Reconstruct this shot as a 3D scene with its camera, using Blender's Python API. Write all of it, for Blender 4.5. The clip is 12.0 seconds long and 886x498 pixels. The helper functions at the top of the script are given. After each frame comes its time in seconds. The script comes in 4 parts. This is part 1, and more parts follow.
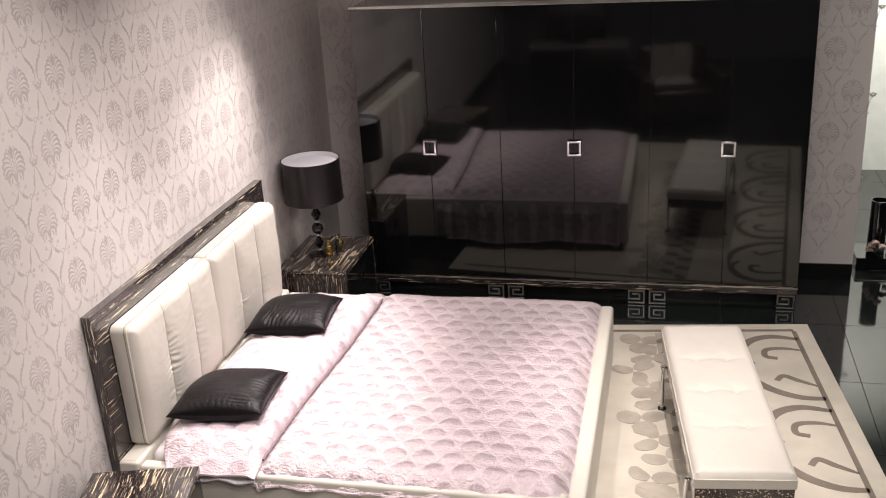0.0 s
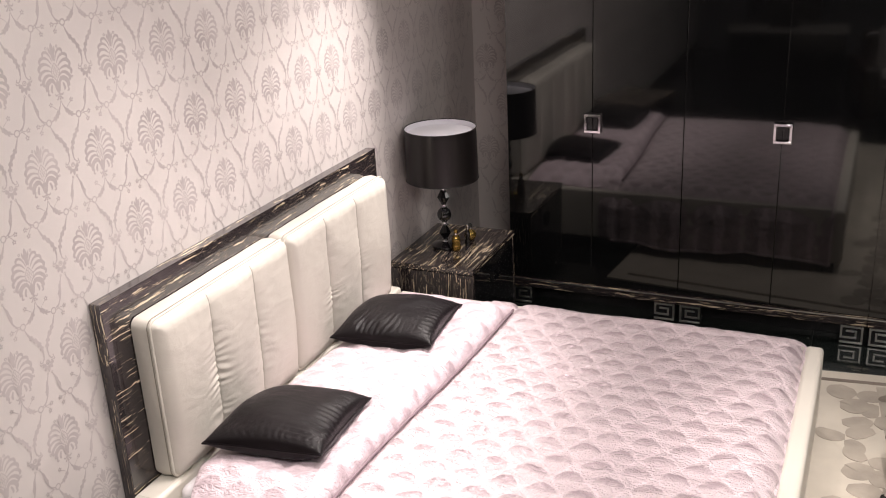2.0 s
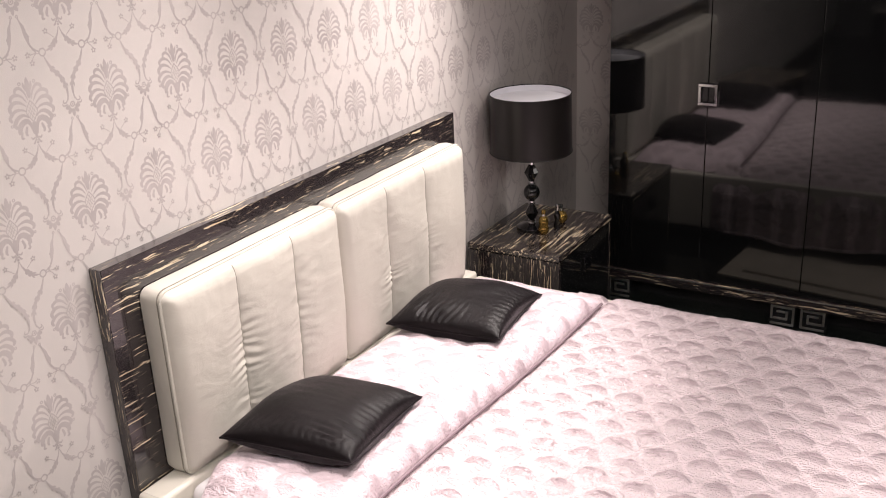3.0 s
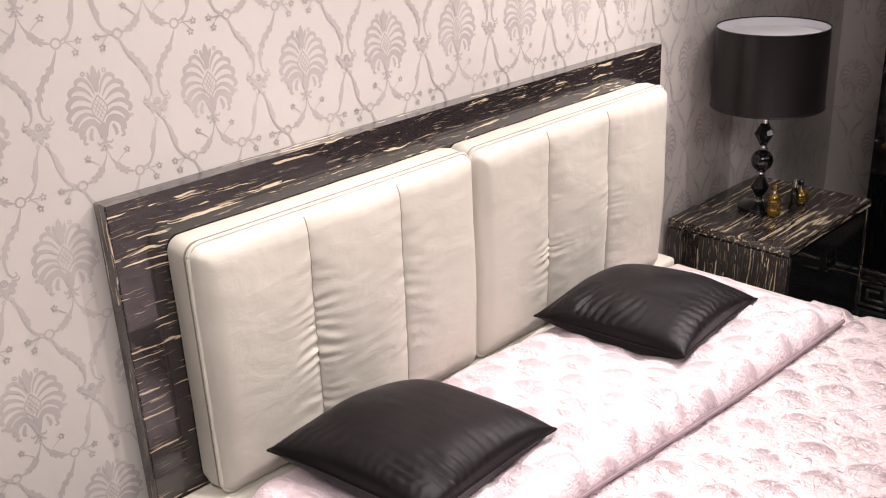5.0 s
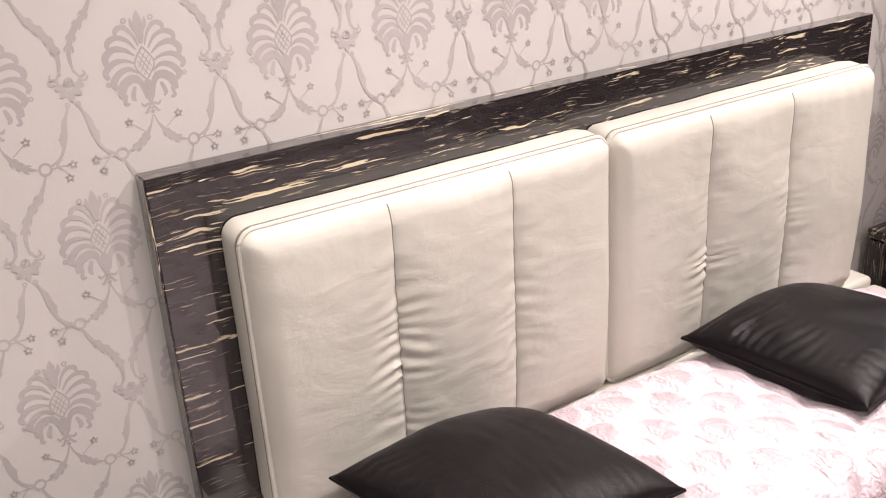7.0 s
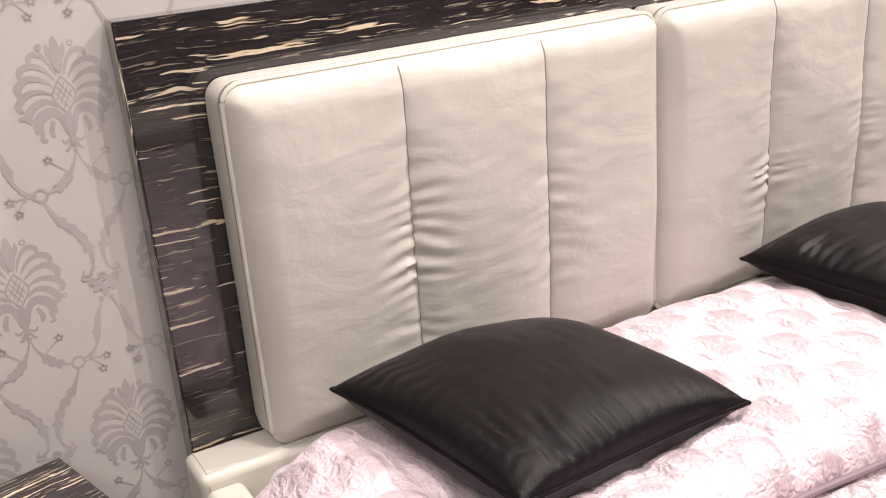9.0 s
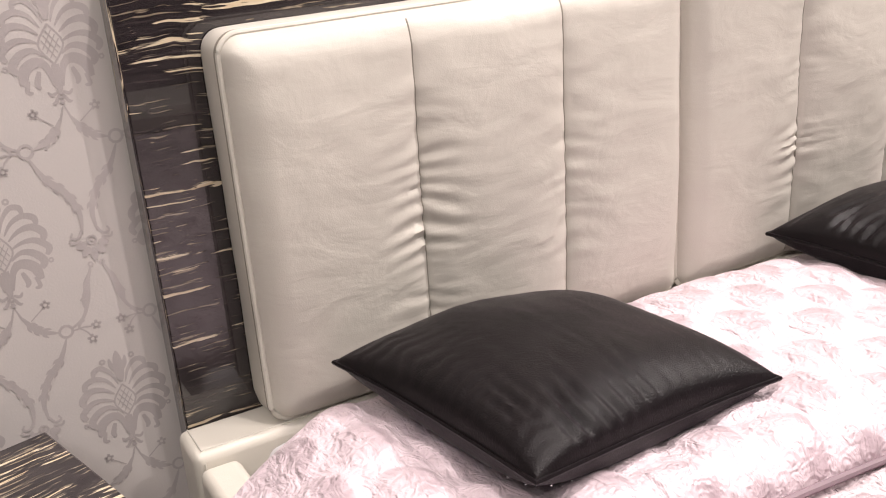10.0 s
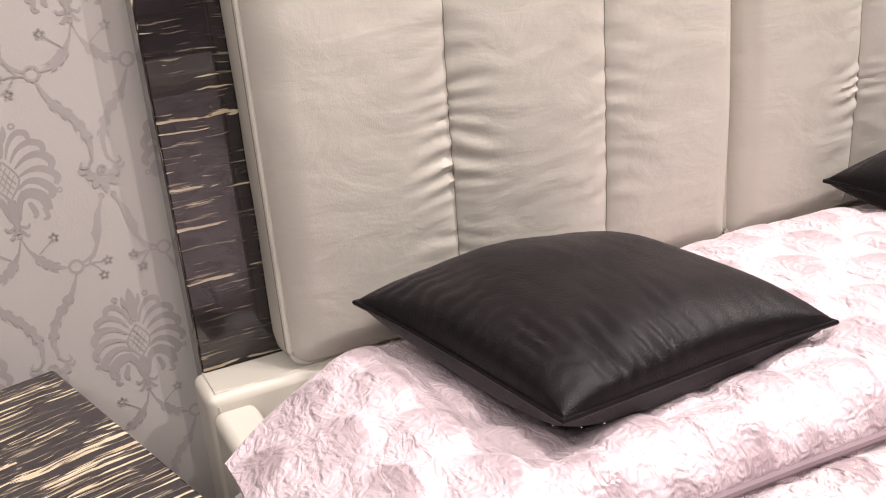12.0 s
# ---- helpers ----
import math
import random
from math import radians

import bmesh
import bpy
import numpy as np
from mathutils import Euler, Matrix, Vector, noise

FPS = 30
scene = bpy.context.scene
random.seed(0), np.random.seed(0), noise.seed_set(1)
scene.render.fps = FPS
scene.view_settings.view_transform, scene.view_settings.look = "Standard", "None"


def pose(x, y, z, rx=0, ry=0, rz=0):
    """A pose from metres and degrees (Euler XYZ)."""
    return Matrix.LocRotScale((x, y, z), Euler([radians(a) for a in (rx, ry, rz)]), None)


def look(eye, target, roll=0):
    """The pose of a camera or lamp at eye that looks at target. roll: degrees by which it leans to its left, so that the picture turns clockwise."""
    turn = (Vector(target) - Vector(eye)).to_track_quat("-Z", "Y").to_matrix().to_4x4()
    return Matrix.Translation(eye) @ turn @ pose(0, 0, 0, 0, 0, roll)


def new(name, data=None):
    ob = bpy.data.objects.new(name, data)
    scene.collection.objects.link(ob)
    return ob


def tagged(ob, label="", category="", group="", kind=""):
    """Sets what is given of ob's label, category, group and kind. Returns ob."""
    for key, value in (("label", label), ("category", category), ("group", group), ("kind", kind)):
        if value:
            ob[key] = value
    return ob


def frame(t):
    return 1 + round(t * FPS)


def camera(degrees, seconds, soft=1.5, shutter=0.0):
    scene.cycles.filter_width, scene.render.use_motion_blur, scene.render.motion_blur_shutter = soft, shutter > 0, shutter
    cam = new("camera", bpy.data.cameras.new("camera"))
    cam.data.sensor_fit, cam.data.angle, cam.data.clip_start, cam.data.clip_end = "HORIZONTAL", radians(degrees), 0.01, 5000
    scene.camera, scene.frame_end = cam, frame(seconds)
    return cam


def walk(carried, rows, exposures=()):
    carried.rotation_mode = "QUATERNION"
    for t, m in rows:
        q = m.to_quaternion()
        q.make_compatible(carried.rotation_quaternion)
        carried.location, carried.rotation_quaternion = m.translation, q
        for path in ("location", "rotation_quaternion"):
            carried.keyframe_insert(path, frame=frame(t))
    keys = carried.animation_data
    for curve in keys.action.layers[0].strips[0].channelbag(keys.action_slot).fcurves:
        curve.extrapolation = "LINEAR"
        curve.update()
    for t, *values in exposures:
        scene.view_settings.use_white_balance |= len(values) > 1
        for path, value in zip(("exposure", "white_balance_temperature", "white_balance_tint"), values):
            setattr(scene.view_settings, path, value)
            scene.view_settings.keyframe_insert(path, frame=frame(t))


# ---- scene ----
cam = camera(48.00, 12.0, soft=1.1)
PATH = [
    (0, (2.678, -4.766, 3.153), (2.235, -2.960, 2.419), -3.57),
    (0.5, (2.685, -4.484, 3.030), (2.168, -2.693, 2.304), -3.78),
    (1, (2.596, -4.110, 2.878), (2.005, -2.340, 2.158), -3.51),
    (1.5, (2.528, -3.775, 2.749), (1.853, -2.034, 2.031), -3.28),
    (2, (2.460, -3.443, 2.609), (1.687, -1.743, 1.892), -2.96),
    (2.5, (2.397, -3.142, 2.468), (1.526, -1.491, 1.749), -2.90),
    (3, (2.361, -2.858, 2.332), (1.386, -1.270, 1.607), -2.76),
    (4.8, (2.017, -2.016, 1.962), (0.730, -0.688, 1.201), -2.41),
    (5, (1.998, -1.928, 1.943), (0.667, -0.646, 1.179), -2.69),
    (5.5, (1.932, -1.764, 1.903), (0.515, -0.576, 1.141), -3.13),
    (6, (1.862, -1.675, 1.901), (0.397, -0.558, 1.123), -2.97),
    (6.5, (1.818, -1.588, 1.872), (0.305, -0.543, 1.086), -3.13),
    (7, (1.791, -1.501, 1.799), (0.224, -0.532, 1.020), -3.60),
    (8.8, (1.659, -1.416, 1.478), (0.050, -0.489, 0.736), -3.79),
    (9, (1.670, -1.396, 1.436), (0.040, -0.488, 0.717), -4.39),
    (9.5, (1.643, -1.384, 1.393), (0.009, -0.483, 0.673), -4.36),
    (10, (1.603, -1.362, 1.344), (-0.039, -0.472, 0.628), -4.31),
    (10.5, (1.584, -1.335, 1.312), (-0.070, -0.469, 0.594), -4.51),
    (11, (1.572, -1.321, 1.282), (-0.093, -0.483, 0.560), -4.62),
    (11.5, (1.563, -1.311, 1.255), (-0.113, -0.499, 0.526), -4.83),
    (12, (1.559, -1.304, 1.228), (-0.124, -0.511, 0.496), -4.95),
]
walk(cam, [(t, look(eye, target, roll)) for t, eye, target, roll in PATH],
     exposures=[(0, -0.06), (3, -0.14), (5, -0.20), (7, -0.24), (9, -0.28), (12, -0.30)])

# ---- world and light ----
world = bpy.data.worlds.new("world")
scene.world = world
world.use_nodes = True
world.node_tree.nodes["Background"].inputs[0].default_value = (0.8, 0.85, 1.0, 1)
world.node_tree.nodes["Background"].inputs[1].default_value = 0.02

CEILING = 3.3


def ceiling_spot(x, y, target, watts, cone=60, blend=0.6, size=0.05, colour=(1.0, 0.90, 0.86)):
    """A halogen downlight out of view: only its spot lamp, just below the ceiling."""
    data = bpy.data.lights.new("downlight", "SPOT")
    data.energy, data.spot_size, data.spot_blend, data.shadow_soft_size, data.color = watts, radians(cone), blend, size, colour
    ob = new("downlight_lamp", data)
    ob.matrix_world = look((x, y, CEILING - 0.03), target)
    return ob


SPOTS = [
    (0.85, 1.92, (0.32, 0.1, 0.75), 560, 46, 0.8),
    (1.75, 0.95, (0.10, -0.1, 1.0), 205, 74, 0.9),
    (0.82, -0.54, (0.48, -0.86, 0.6), 205, 60, 1.0),
    (0.77, -0.90, (0.0, -1.4, 0.9), 34, 90, 1.0),
    (1.75, -1.15, (1.90, -0.9, 0.5), 240, 62, 1.0),
    (2.75, -0.35, (2.75, -0.05, 0.4), 330, 46, 0.9),
    (3.05, 1.70, (3.10, 1.00, 0.0), 150, 56, 1.0),
    (1.45, 1.90, (1.15, 1.10, 0.3), 210, 66, 1.0),
    # these last three are extra, added to brighten the head wall and next bay
    (0.9, -2.2, (0.05, -1.9, 1.6), 80, 130, 1.0),
    (1.0, 0.9, (0.05, 0.6, 2.0), 26, 125, 1.0),
    (4.6, 3.6, (4.6, 5.0, 0.9), 700, 120, 1.0),
]
for sx, sy, st, sw, sc, sb in SPOTS:
    ceiling_spot(sx, sy, st, sw, sc, sb, 0.022)


# Unseen area lamp below the ceiling, added as general fill.
def fill_panel(x, y, sx, sy, watts, colour=(1.0, 0.93, 0.89)):
    data = bpy.data.lights.new("fill_panel_lamp", "AREA")
    data.shape, data.size, data.size_y, data.energy, data.color = "RECTANGLE", sx, sy, watts, colour
    ob = new("fill_panel_lamp", data)
    ob.matrix_world = look((x, y, CEILING - 0.02), (x, y + 0.0001, 0))
    return ob


fill_panel(2.9, -2.6, 1.6, 1.6, 105)
fill_panel(5.2, 0.6, 1.2, 1.2, 42)

# ---- materials ----


def material(name):
    m = bpy.data.materials.new(name)
    m.use_nodes = True
    return m, m.node_tree.nodes, m.node_tree.links, m.node_tree.nodes["Principled BSDF"]


def coords(n, l, scale=(1, 1, 1), kind="Object", rot=(0, 0, 0)):
    tc, mp = n.new("ShaderNodeTexCoord"), n.new("ShaderNodeMapping")
    mp.inputs["Scale"].default_value = scale
    mp.inputs["Rotation"].default_value = rot
    l.new(tc.outputs[kind], mp.inputs["Vector"])
    return mp.outputs["Vector"]


def noise_tex(n, l, vec, scale, detail=4, rough=0.5, distort=0.0):
    t = n.new("ShaderNodeTexNoise")
    t.inputs["Scale"].default_value, t.inputs["Detail"].default_value = scale, detail
    t.inputs["Roughness"].default_value, t.inputs["Distortion"].default_value = rough, distort
    l.new(vec, t.inputs["Vector"])
    return t.outputs["Fac"]


def ramp(n, l, fac, stops):
    r = n.new("ShaderNodeValToRGB")
    e = r.color_ramp.elements
    while len(e) < len(stops):
        e.new(0.5)
    for item, (p, c) in zip(e, stops):
        item.position, item.color = p, (*c, 1)
    l.new(fac, r.inputs["Fac"])
    return r.outputs["Color"]


def bump(n, l, bsdf, height, strength, distance):
    b = n.new("ShaderNodeBump")
    b.inputs["Strength"].default_value, b.inputs["Distance"].default_value = strength, distance
    l.new(height, b.inputs["Height"])
    l.new(b.outputs["Normal"], bsdf.inputs["Normal"])
    return b


def mix(n, l, fac, a, b, mode="MIX"):
    m = n.new("ShaderNodeMix")
    m.data_type, m.blend_type = "RGBA", mode
    for value, index in ((fac, 0), (a, 6), (b, 7)):
        if hasattr(value, "links"):
            l.new(value, m.inputs[index])
        elif index == 0:
            m.inputs[index].default_value = value
        else:
            m.inputs[index].default_value = (*value, 1)
    return m.outputs[2]


def plain(name, colour, rough=0.5, metal=0.0, vary=0.12, scale=8.0, grain=200.0, relief=0.15, coat=0.0, sheen=0.0, spec=0.5):
    """A surface with uneven tone at two scales and a fine relief."""
    m, n, l, b = material(name)
    v = coords(n, l)
    big = noise_tex(n, l, v, scale, 3)
    fine = noise_tex(n, l, v, grain, 2)
    dark = tuple(c * (1 - vary) for c in colour)
    lite = tuple(min(1, c * (1 + vary)) for c in colour)
    base = ramp(n, l, big, [(0.3, dark), (0.7, lite)])
    l.new(mix(n, l, 0.08, base, ramp(n, l, fine, [(0.35, dark), (0.65, lite)]), "MIX"), b.inputs["Base Color"])
    b.inputs["Roughness"].default_value, b.inputs["Metallic"].default_value = rough, metal
    b.inputs["Coat Weight"].default_value, b.inputs["Coat Roughness"].default_value = coat, 0.03
    b.inputs["Sheen Weight"].default_value = sheen
    b.inputs["Specular IOR Level"].default_value = spec
    if relief:
        bump(n, l, b, fine, relief, 0.002)
    return m


def ebony(name, along, coat=0.9, sparse=0.0):
    """Lacquered dark veneer with wavy cream streaks along the given axis."""
    m, n, l, b = material(name)
    stretch = [60.0, 60.0, 60.0]
    stretch[along] = 1.8
    v = coords(n, l)
    warp = n.new("ShaderNodeTexNoise")
    warp.inputs["Scale"].default_value, warp.inputs["Detail"].default_value = 5.0, 3
    l.new(v, warp.inputs["Vector"])
    add = n.new("ShaderNodeVectorMath")
    add.operation = "MULTIPLY_ADD"
    l.new(warp.outputs["Color"], add.inputs[0])
    add.inputs[1].default_value = (0.035, 0.035, 0.035)
    l.new(v, add.inputs[2])
    mp = n.new("ShaderNodeMapping")
    mp.inputs["Scale"].default_value = stretch
    l.new(add.outputs[0], mp.inputs["Vector"])
    streak = noise_tex(n, l, mp.outputs["Vector"], 1.7, 3, 0.55)
    ground = noise_tex(n, l, mp.outputs["Vector"], 3.5, 4, 0.6)
    dark = ramp(n, l, ground, [(0.3, (0.008, 0.006, 0.0075)), (0.62, (0.032, 0.024, 0.026)), (0.75, (0.045, 0.034, 0.034))])
    mask = ramp(n, l, streak, [(0.608 + sparse, (0, 0, 0)), (0.636 + sparse, (1, 1, 1))])
    fine_v = n.new("ShaderNodeMapping")
    fine_v.inputs["Scale"].default_value = [s * 2.6 for s in stretch]
    l.new(add.outputs[0], fine_v.inputs["Vector"])
    fine = noise_tex(n, l, fine_v.outputs["Vector"], 1.6, 2, 0.5)
    mask2 = ramp(n, l, fine, [(0.60 + sparse, (0, 0, 0)), (0.68 + sparse, (0.4, 0.4, 0.4))])
    both = mix(n, l, 1.0, mask, mask2, "LIGHTEN")
    cream = ramp(n, l, ground, [(0.3, (0.55, 0.42, 0.27)), (0.7, (0.72, 0.63, 0.48))])
    l.new(mix(n, l, both, dark, cream), b.inputs["Base Color"])
    b.inputs["Roughness"].default_value = 0.25
    b.inputs["Coat Weight"].default_value, b.inputs["Coat Roughness"].default_value = coat, 0.015
    bump(n, l, b, noise_tex(n, l, v, 3.0, 2), 0.05, 0.01)
    return m


def leather(name, colour, wrinkle=0.3):
    m, n, l, b = material(name)
    v = coords(n, l)
    big = noise_tex(n, l, v, 3.0, 3)
    c = ramp(n, l, big, [(0.3, tuple(x * 0.94 for x in colour)), (0.7, colour)])
    l.new(c, b.inputs["Base Color"])
    pores = n.new("ShaderNodeTexVoronoi")
    pores.inputs["Scale"].default_value = 420
    l.new(v, pores.inputs["Vector"])
    soft = noise_tex(n, l, coords(n, l, (1.2, 1.0, 1.6)), 7.0, 4, 0.5, 0.5)
    crinkle = noise_tex(n, l, coords(n, l, (1.0, 0.4, 1.7)), 30.0, 3, 0.5, 0.6)
    b1 = bump(n, l, b, pores.outputs["Distance"], 0.12, 0.001)
    b3 = n.new("ShaderNodeBump")
    b3.inputs["Strength"].default_value, b3.inputs["Distance"].default_value = wrinkle * 0.6, 0.003
    l.new(crinkle, b3.inputs["Height"])
    b2 = n.new("ShaderNodeBump")
    b2.inputs["Strength"].default_value, b2.inputs["Distance"].default_value = wrinkle, 0.012
    l.new(soft, b2.inputs["Height"])
    l.new(b2.outputs["Normal"], b3.inputs["Normal"])
    l.new(b3.outputs["Normal"], b1.inputs["Normal"])
    l.new(ramp(n, l, soft, [(0.3, (0.36, 0.36, 0.36)), (0.7, (0.5, 0.5, 0.5))]), b.inputs["Roughness"])
    return m


def maths(n, l, op, a, b=None):
    m = n.new("ShaderNodeMath")
    m.operation = op
    for k, value in enumerate((a, b)):
        if value is None:
            continue
        if hasattr(value, "links"):
            l.new(value, m.inputs[k])
        else:
            m.inputs[k].default_value = value
    return m.outputs[0]


FAN_X, FAN_Y = 0.145, 0.100


def satin(name, ground, patch, strength=1.0, curls=0.4, creases=0.8):
    """Jacquard satin: smooth half-round fans in staggered rows on a ground of embossed curls and creases."""
    m, n, l, b = material(name)
    v = coords(n, l)
    warp = n.new("ShaderNodeTexNoise")
    warp.inputs["Scale"].default_value, warp.inputs["Detail"].default_value = 9, 2
    l.new(v, warp.inputs["Vector"])
    add = n.new("ShaderNodeVectorMath")
    add.operation = "MULTIPLY_ADD"
    l.new(warp.outputs["Color"], add.inputs[0])
    add.inputs[1].default_value = (0.05, 0.05, 0.0)
    l.new(v, add.inputs[2])
    frill = n.new("ShaderNodeTexNoise")
    frill.inputs["Scale"].default_value, frill.inputs["Detail"].default_value = 60, 2
    l.new(v, frill.inputs["Vector"])
    jag = n.new("ShaderNodeVectorMath")
    jag.operation = "MULTIPLY_ADD"
    l.new(frill.outputs["Color"], jag.inputs[0])
    jag.inputs[1].default_value = (0.018, 0.018, 0.0)
    l.new(add.outputs[0], jag.inputs[2])
    off = n.new("ShaderNodeVectorMath")
    off.operation = "SUBTRACT"
    l.new(jag.outputs[0], off.inputs[0])
    off.inputs[1].default_value = (0.034, 0.034, 0)
    sep = n.new("ShaderNodeSeparateXYZ")
    l.new(off.outputs[0], sep.inputs[0])
    y = maths(n, l, "DIVIDE", sep.outputs["Y"], FAN_Y)
    row = maths(n, l, "FLOOR", y)
    half = maths(n, l, "MULTIPLY", maths(n, l, "FLOORED_MODULO", row, 2.0), 0.5)
    u = maths(n, l, "ADD", maths(n, l, "ADD", maths(n, l, "DIVIDE", sep.outputs["X"], FAN_X), 0.21), half)
    fu = maths(n, l, "SUBTRACT", maths(n, l, "FRACT", u), 0.5)
    fv = maths(n, l, "ADD", maths(n, l, "SUBTRACT", maths(n, l, "FRACT", y), 0.5), 0.26)
    du = maths(n, l, "POWER", maths(n, l, "ABSOLUTE", maths(n, l, "DIVIDE", fu, 0.40)), 2.0)
    dv = maths(n, l, "POWER", maths(n, l, "ABSOLUTE", maths(n, l, "DIVIDE", fv, 0.52)), 2.0)
    inside = maths(n, l, "SUBTRACT", 1.0, maths(n, l, "ADD", du, dv))
    soft = n.new("ShaderNodeClamp")
    l.new(maths(n, l, "MULTIPLY", inside, 5.0), soft.inputs["Value"])
    flat = n.new("ShaderNodeClamp")
    l.new(maths(n, l, "MULTIPLY", maths(n, l, "ADD", fv, 0.05), 12.0), flat.inputs["Value"])
    fan = maths(n, l, "MULTIPLY", soft.outputs[0], flat.outputs[0])
    broken = ramp(n, l, noise_tex(n, l, v, 34, 3, 0.6), [(0.36, (0.5, 0.5, 0.5)), (0.54, (1, 1, 1))])
    crown = n.new("ShaderNodeClamp")
    l.new(maths(n, l, "ADD", maths(n, l, "MULTIPLY", fv, 1.5), 0.42), crown.inputs["Value"])
    fan = maths(n, l, "MULTIPLY", maths(n, l, "MULTIPLY", maths(n, l, "MULTIPLY", fan, broken), crown.outputs[0]), strength)
    tone = noise_tex(n, l, v, 7, 3)
    lite = ramp(n, l, tone, [(0.3, tuple(c * 0.86 for c in ground)), (0.7, ground)])
    deep = ramp(n, l, tone, [(0.3, patch), (0.7, tuple(c * 1.25 for c in patch))])
    # pale lace crossing between the fans
    along = maths(n, l, "ADD", maths(n, l, "DIVIDE", sep.outputs["X"], FAN_X), 0.21)
    across = maths(n, l, "MULTIPLY", maths(n, l, "SUBTRACT", y, 0.35), 0.5)
    bands = []
    for op in ("ADD", "SUBTRACT"):
        edge = maths(n, l, "ABSOLUTE", maths(n, l, "SUBTRACT", maths(n, l, "FRACT", maths(n, l, op, along, across)), 0.5))
        band = n.new("ShaderNodeClamp")
        l.new(maths(n, l, "MULTIPLY", maths(n, l, "SUBTRACT", edge, 0.415), 16.0), band.inputs["Value"])
        bands.append(band.outputs[0])
    lace = maths(n, l, "MULTIPLY", maths(n, l, "MAXIMUM", *bands), maths(n, l, "MULTIPLY", broken, strength))
    lite = mix(n, l, maths(n, l, "MULTIPLY", lace, 0.55), lite, tuple(min(0.8, c * 1.22) for c in ground))
    l.new(mix(n, l, fan, lite, deep), b.inputs["Base Color"])
    l.new(maths(n, l, "SUBTRACT", 0.48, maths(n, l, "MULTIPLY", fan, 0.18)), b.inputs["Roughness"])
    b.inputs["Specular IOR Level"].default_value = 0.65
    l.new(maths(n, l, "MULTIPLY", fan, 0.45), b.inputs["Metallic"])
    cells = n.new("ShaderNodeTexVoronoi")
    cells.inputs["Scale"].default_value = 36
    l.new(off.outputs[0], cells.inputs["Vector"])
    curl = maths(n, l, "SINE", maths(n, l, "MULTIPLY", cells.outputs["Distance"], 17.0))
    curl = maths(n, l, "MULTIPLY", curl, maths(n, l, "SUBTRACT", 1.0, fan))
    curl = maths(n, l, "ADD", curl, maths(n, l, "MULTIPLY", lace, 1.6))
    crease = noise_tex(n, l, coords(n, l, (1.0, 2.0, 1.0), rot=(0, 0, 0.5)), 17, 3, 0.55, 0.9)
    b1 = bump(n, l, b, curl, curls, 0.0026)
    b2 = n.new("ShaderNodeBump")
    b2.inputs["Strength"].default_value, b2.inputs["Distance"].default_value = creases, 0.018
    l.new(crease, b2.inputs["Height"])
    l.new(b2.outputs["Normal"], b1.inputs["Normal"])
    b.inputs["Sheen Weight"].default_value = 0.1
    return m


def velvet(name, colour):
    """Crushed velvet: a dark pile with a grey-mauve bloom and a nap brushed both ways."""
    m, n, l, b = material(name)
    v = coords(n, l)
    nap = noise_tex(n, l, v, 7, 4, 0.6, 0.8)
    l.new(ramp(n, l, nap, [(0.3, tuple(c * 0.6 for c in colour)), (0.7, colour)]), b.inputs["Base Color"])
    glint = noise_tex(n, l, v, 420, 3, 0.7)
    l.new(ramp(n, l, glint, [(0.38, (0.30, 0.30, 0.30)), (0.62, (0.52, 0.52, 0.52))]), b.inputs["Roughness"])
    l.new(ramp(n, l, nap, [(0.3, (0.10, 0.10, 0.10)), (0.7, (0.24, 0.24, 0.24))]), b.inputs["Sheen Weight"])
    b.inputs["Specular IOR Level"].default_value = 0.19
    b.inputs["Sheen Roughness"].default_value = 0.3
    b.inputs["Sheen Tint"].default_value = (0.72, 0.64, 0.70, 1)
    bump(n, l, b, noise_tex(n, l, v, 380, 3), 0.6, 0.0018)
    return m


WALLPAPER = plain("wallpaper_ground", (0.60, 0.555, 0.535), 0.62, vary=0.03, scale=2.0, grain=260, relief=0.12)
DAMASK = plain("wallpaper_print", (0.470, 0.425, 0.42), 0.32, vary=0.10, scale=6.0, grain=320, relief=0.1)
BLACK_LACQUER = plain("black_lacquer", (0.006, 0.006, 0.0065), 0.06, vary=0.2, scale=2.0, relief=0.0, coat=0.6, spec=0.5)
BLACK_LACQUER.node_tree.nodes["Principled BSDF"].inputs["Coat IOR"].default_value = 1.5
FLOOR = plain("dark_floor_tile", (0.012, 0.015, 0.014), 0.07, vary=0.35, scale=3.0, relief=0.0, coat=0.3)
GROUT = plain("tile_joint", (0.014, 0.016, 0.015), 0.4)
EBONY_Y = ebony("ebony_veneer_across", 1)
EBONY_HEAD = ebony("ebony_veneer_headboard", 1, 1.0, 0.018)
EBONY_TOP = ebony("ebony_veneer_tabletop", 1, 0.6, -0.022)
EBONY_X = ebony("ebony_veneer_along", 0)
EBONY_Z = ebony("ebony_veneer_upright", 2)
CREAM = leather("cream_leather", (0.575, 0.54, 0.485), 0.36)
CREAM_RAIL = leather("cream_leather_rail", (0.62, 0.585, 0.52), 0.12)
PIPING = plain("cream_piping", (0.60, 0.57, 0.51), 0.45)
SEAM_AND_SHADOW = plain("seam_thread_and_shadow", (0.25, 0.225, 0.19), 0.7)
SOFA_LEATHER = plain("dark_brown_leather", (0.03, 0.02, 0.017), 0.3, vary=0.2, relief=0.2)
PALE_THROW = plain("pale_throw", (0.34, 0.32, 0.3), 0.7)
LIP_SHADOW = plain("mauve_lip_shadow", (0.20, 0.145, 0.165), 0.7)
QUILT = satin("lilac_satin", (0.64, 0.53, 0.56), (0.29, 0.215, 0.24), 0.8, 0.5, 1.0)
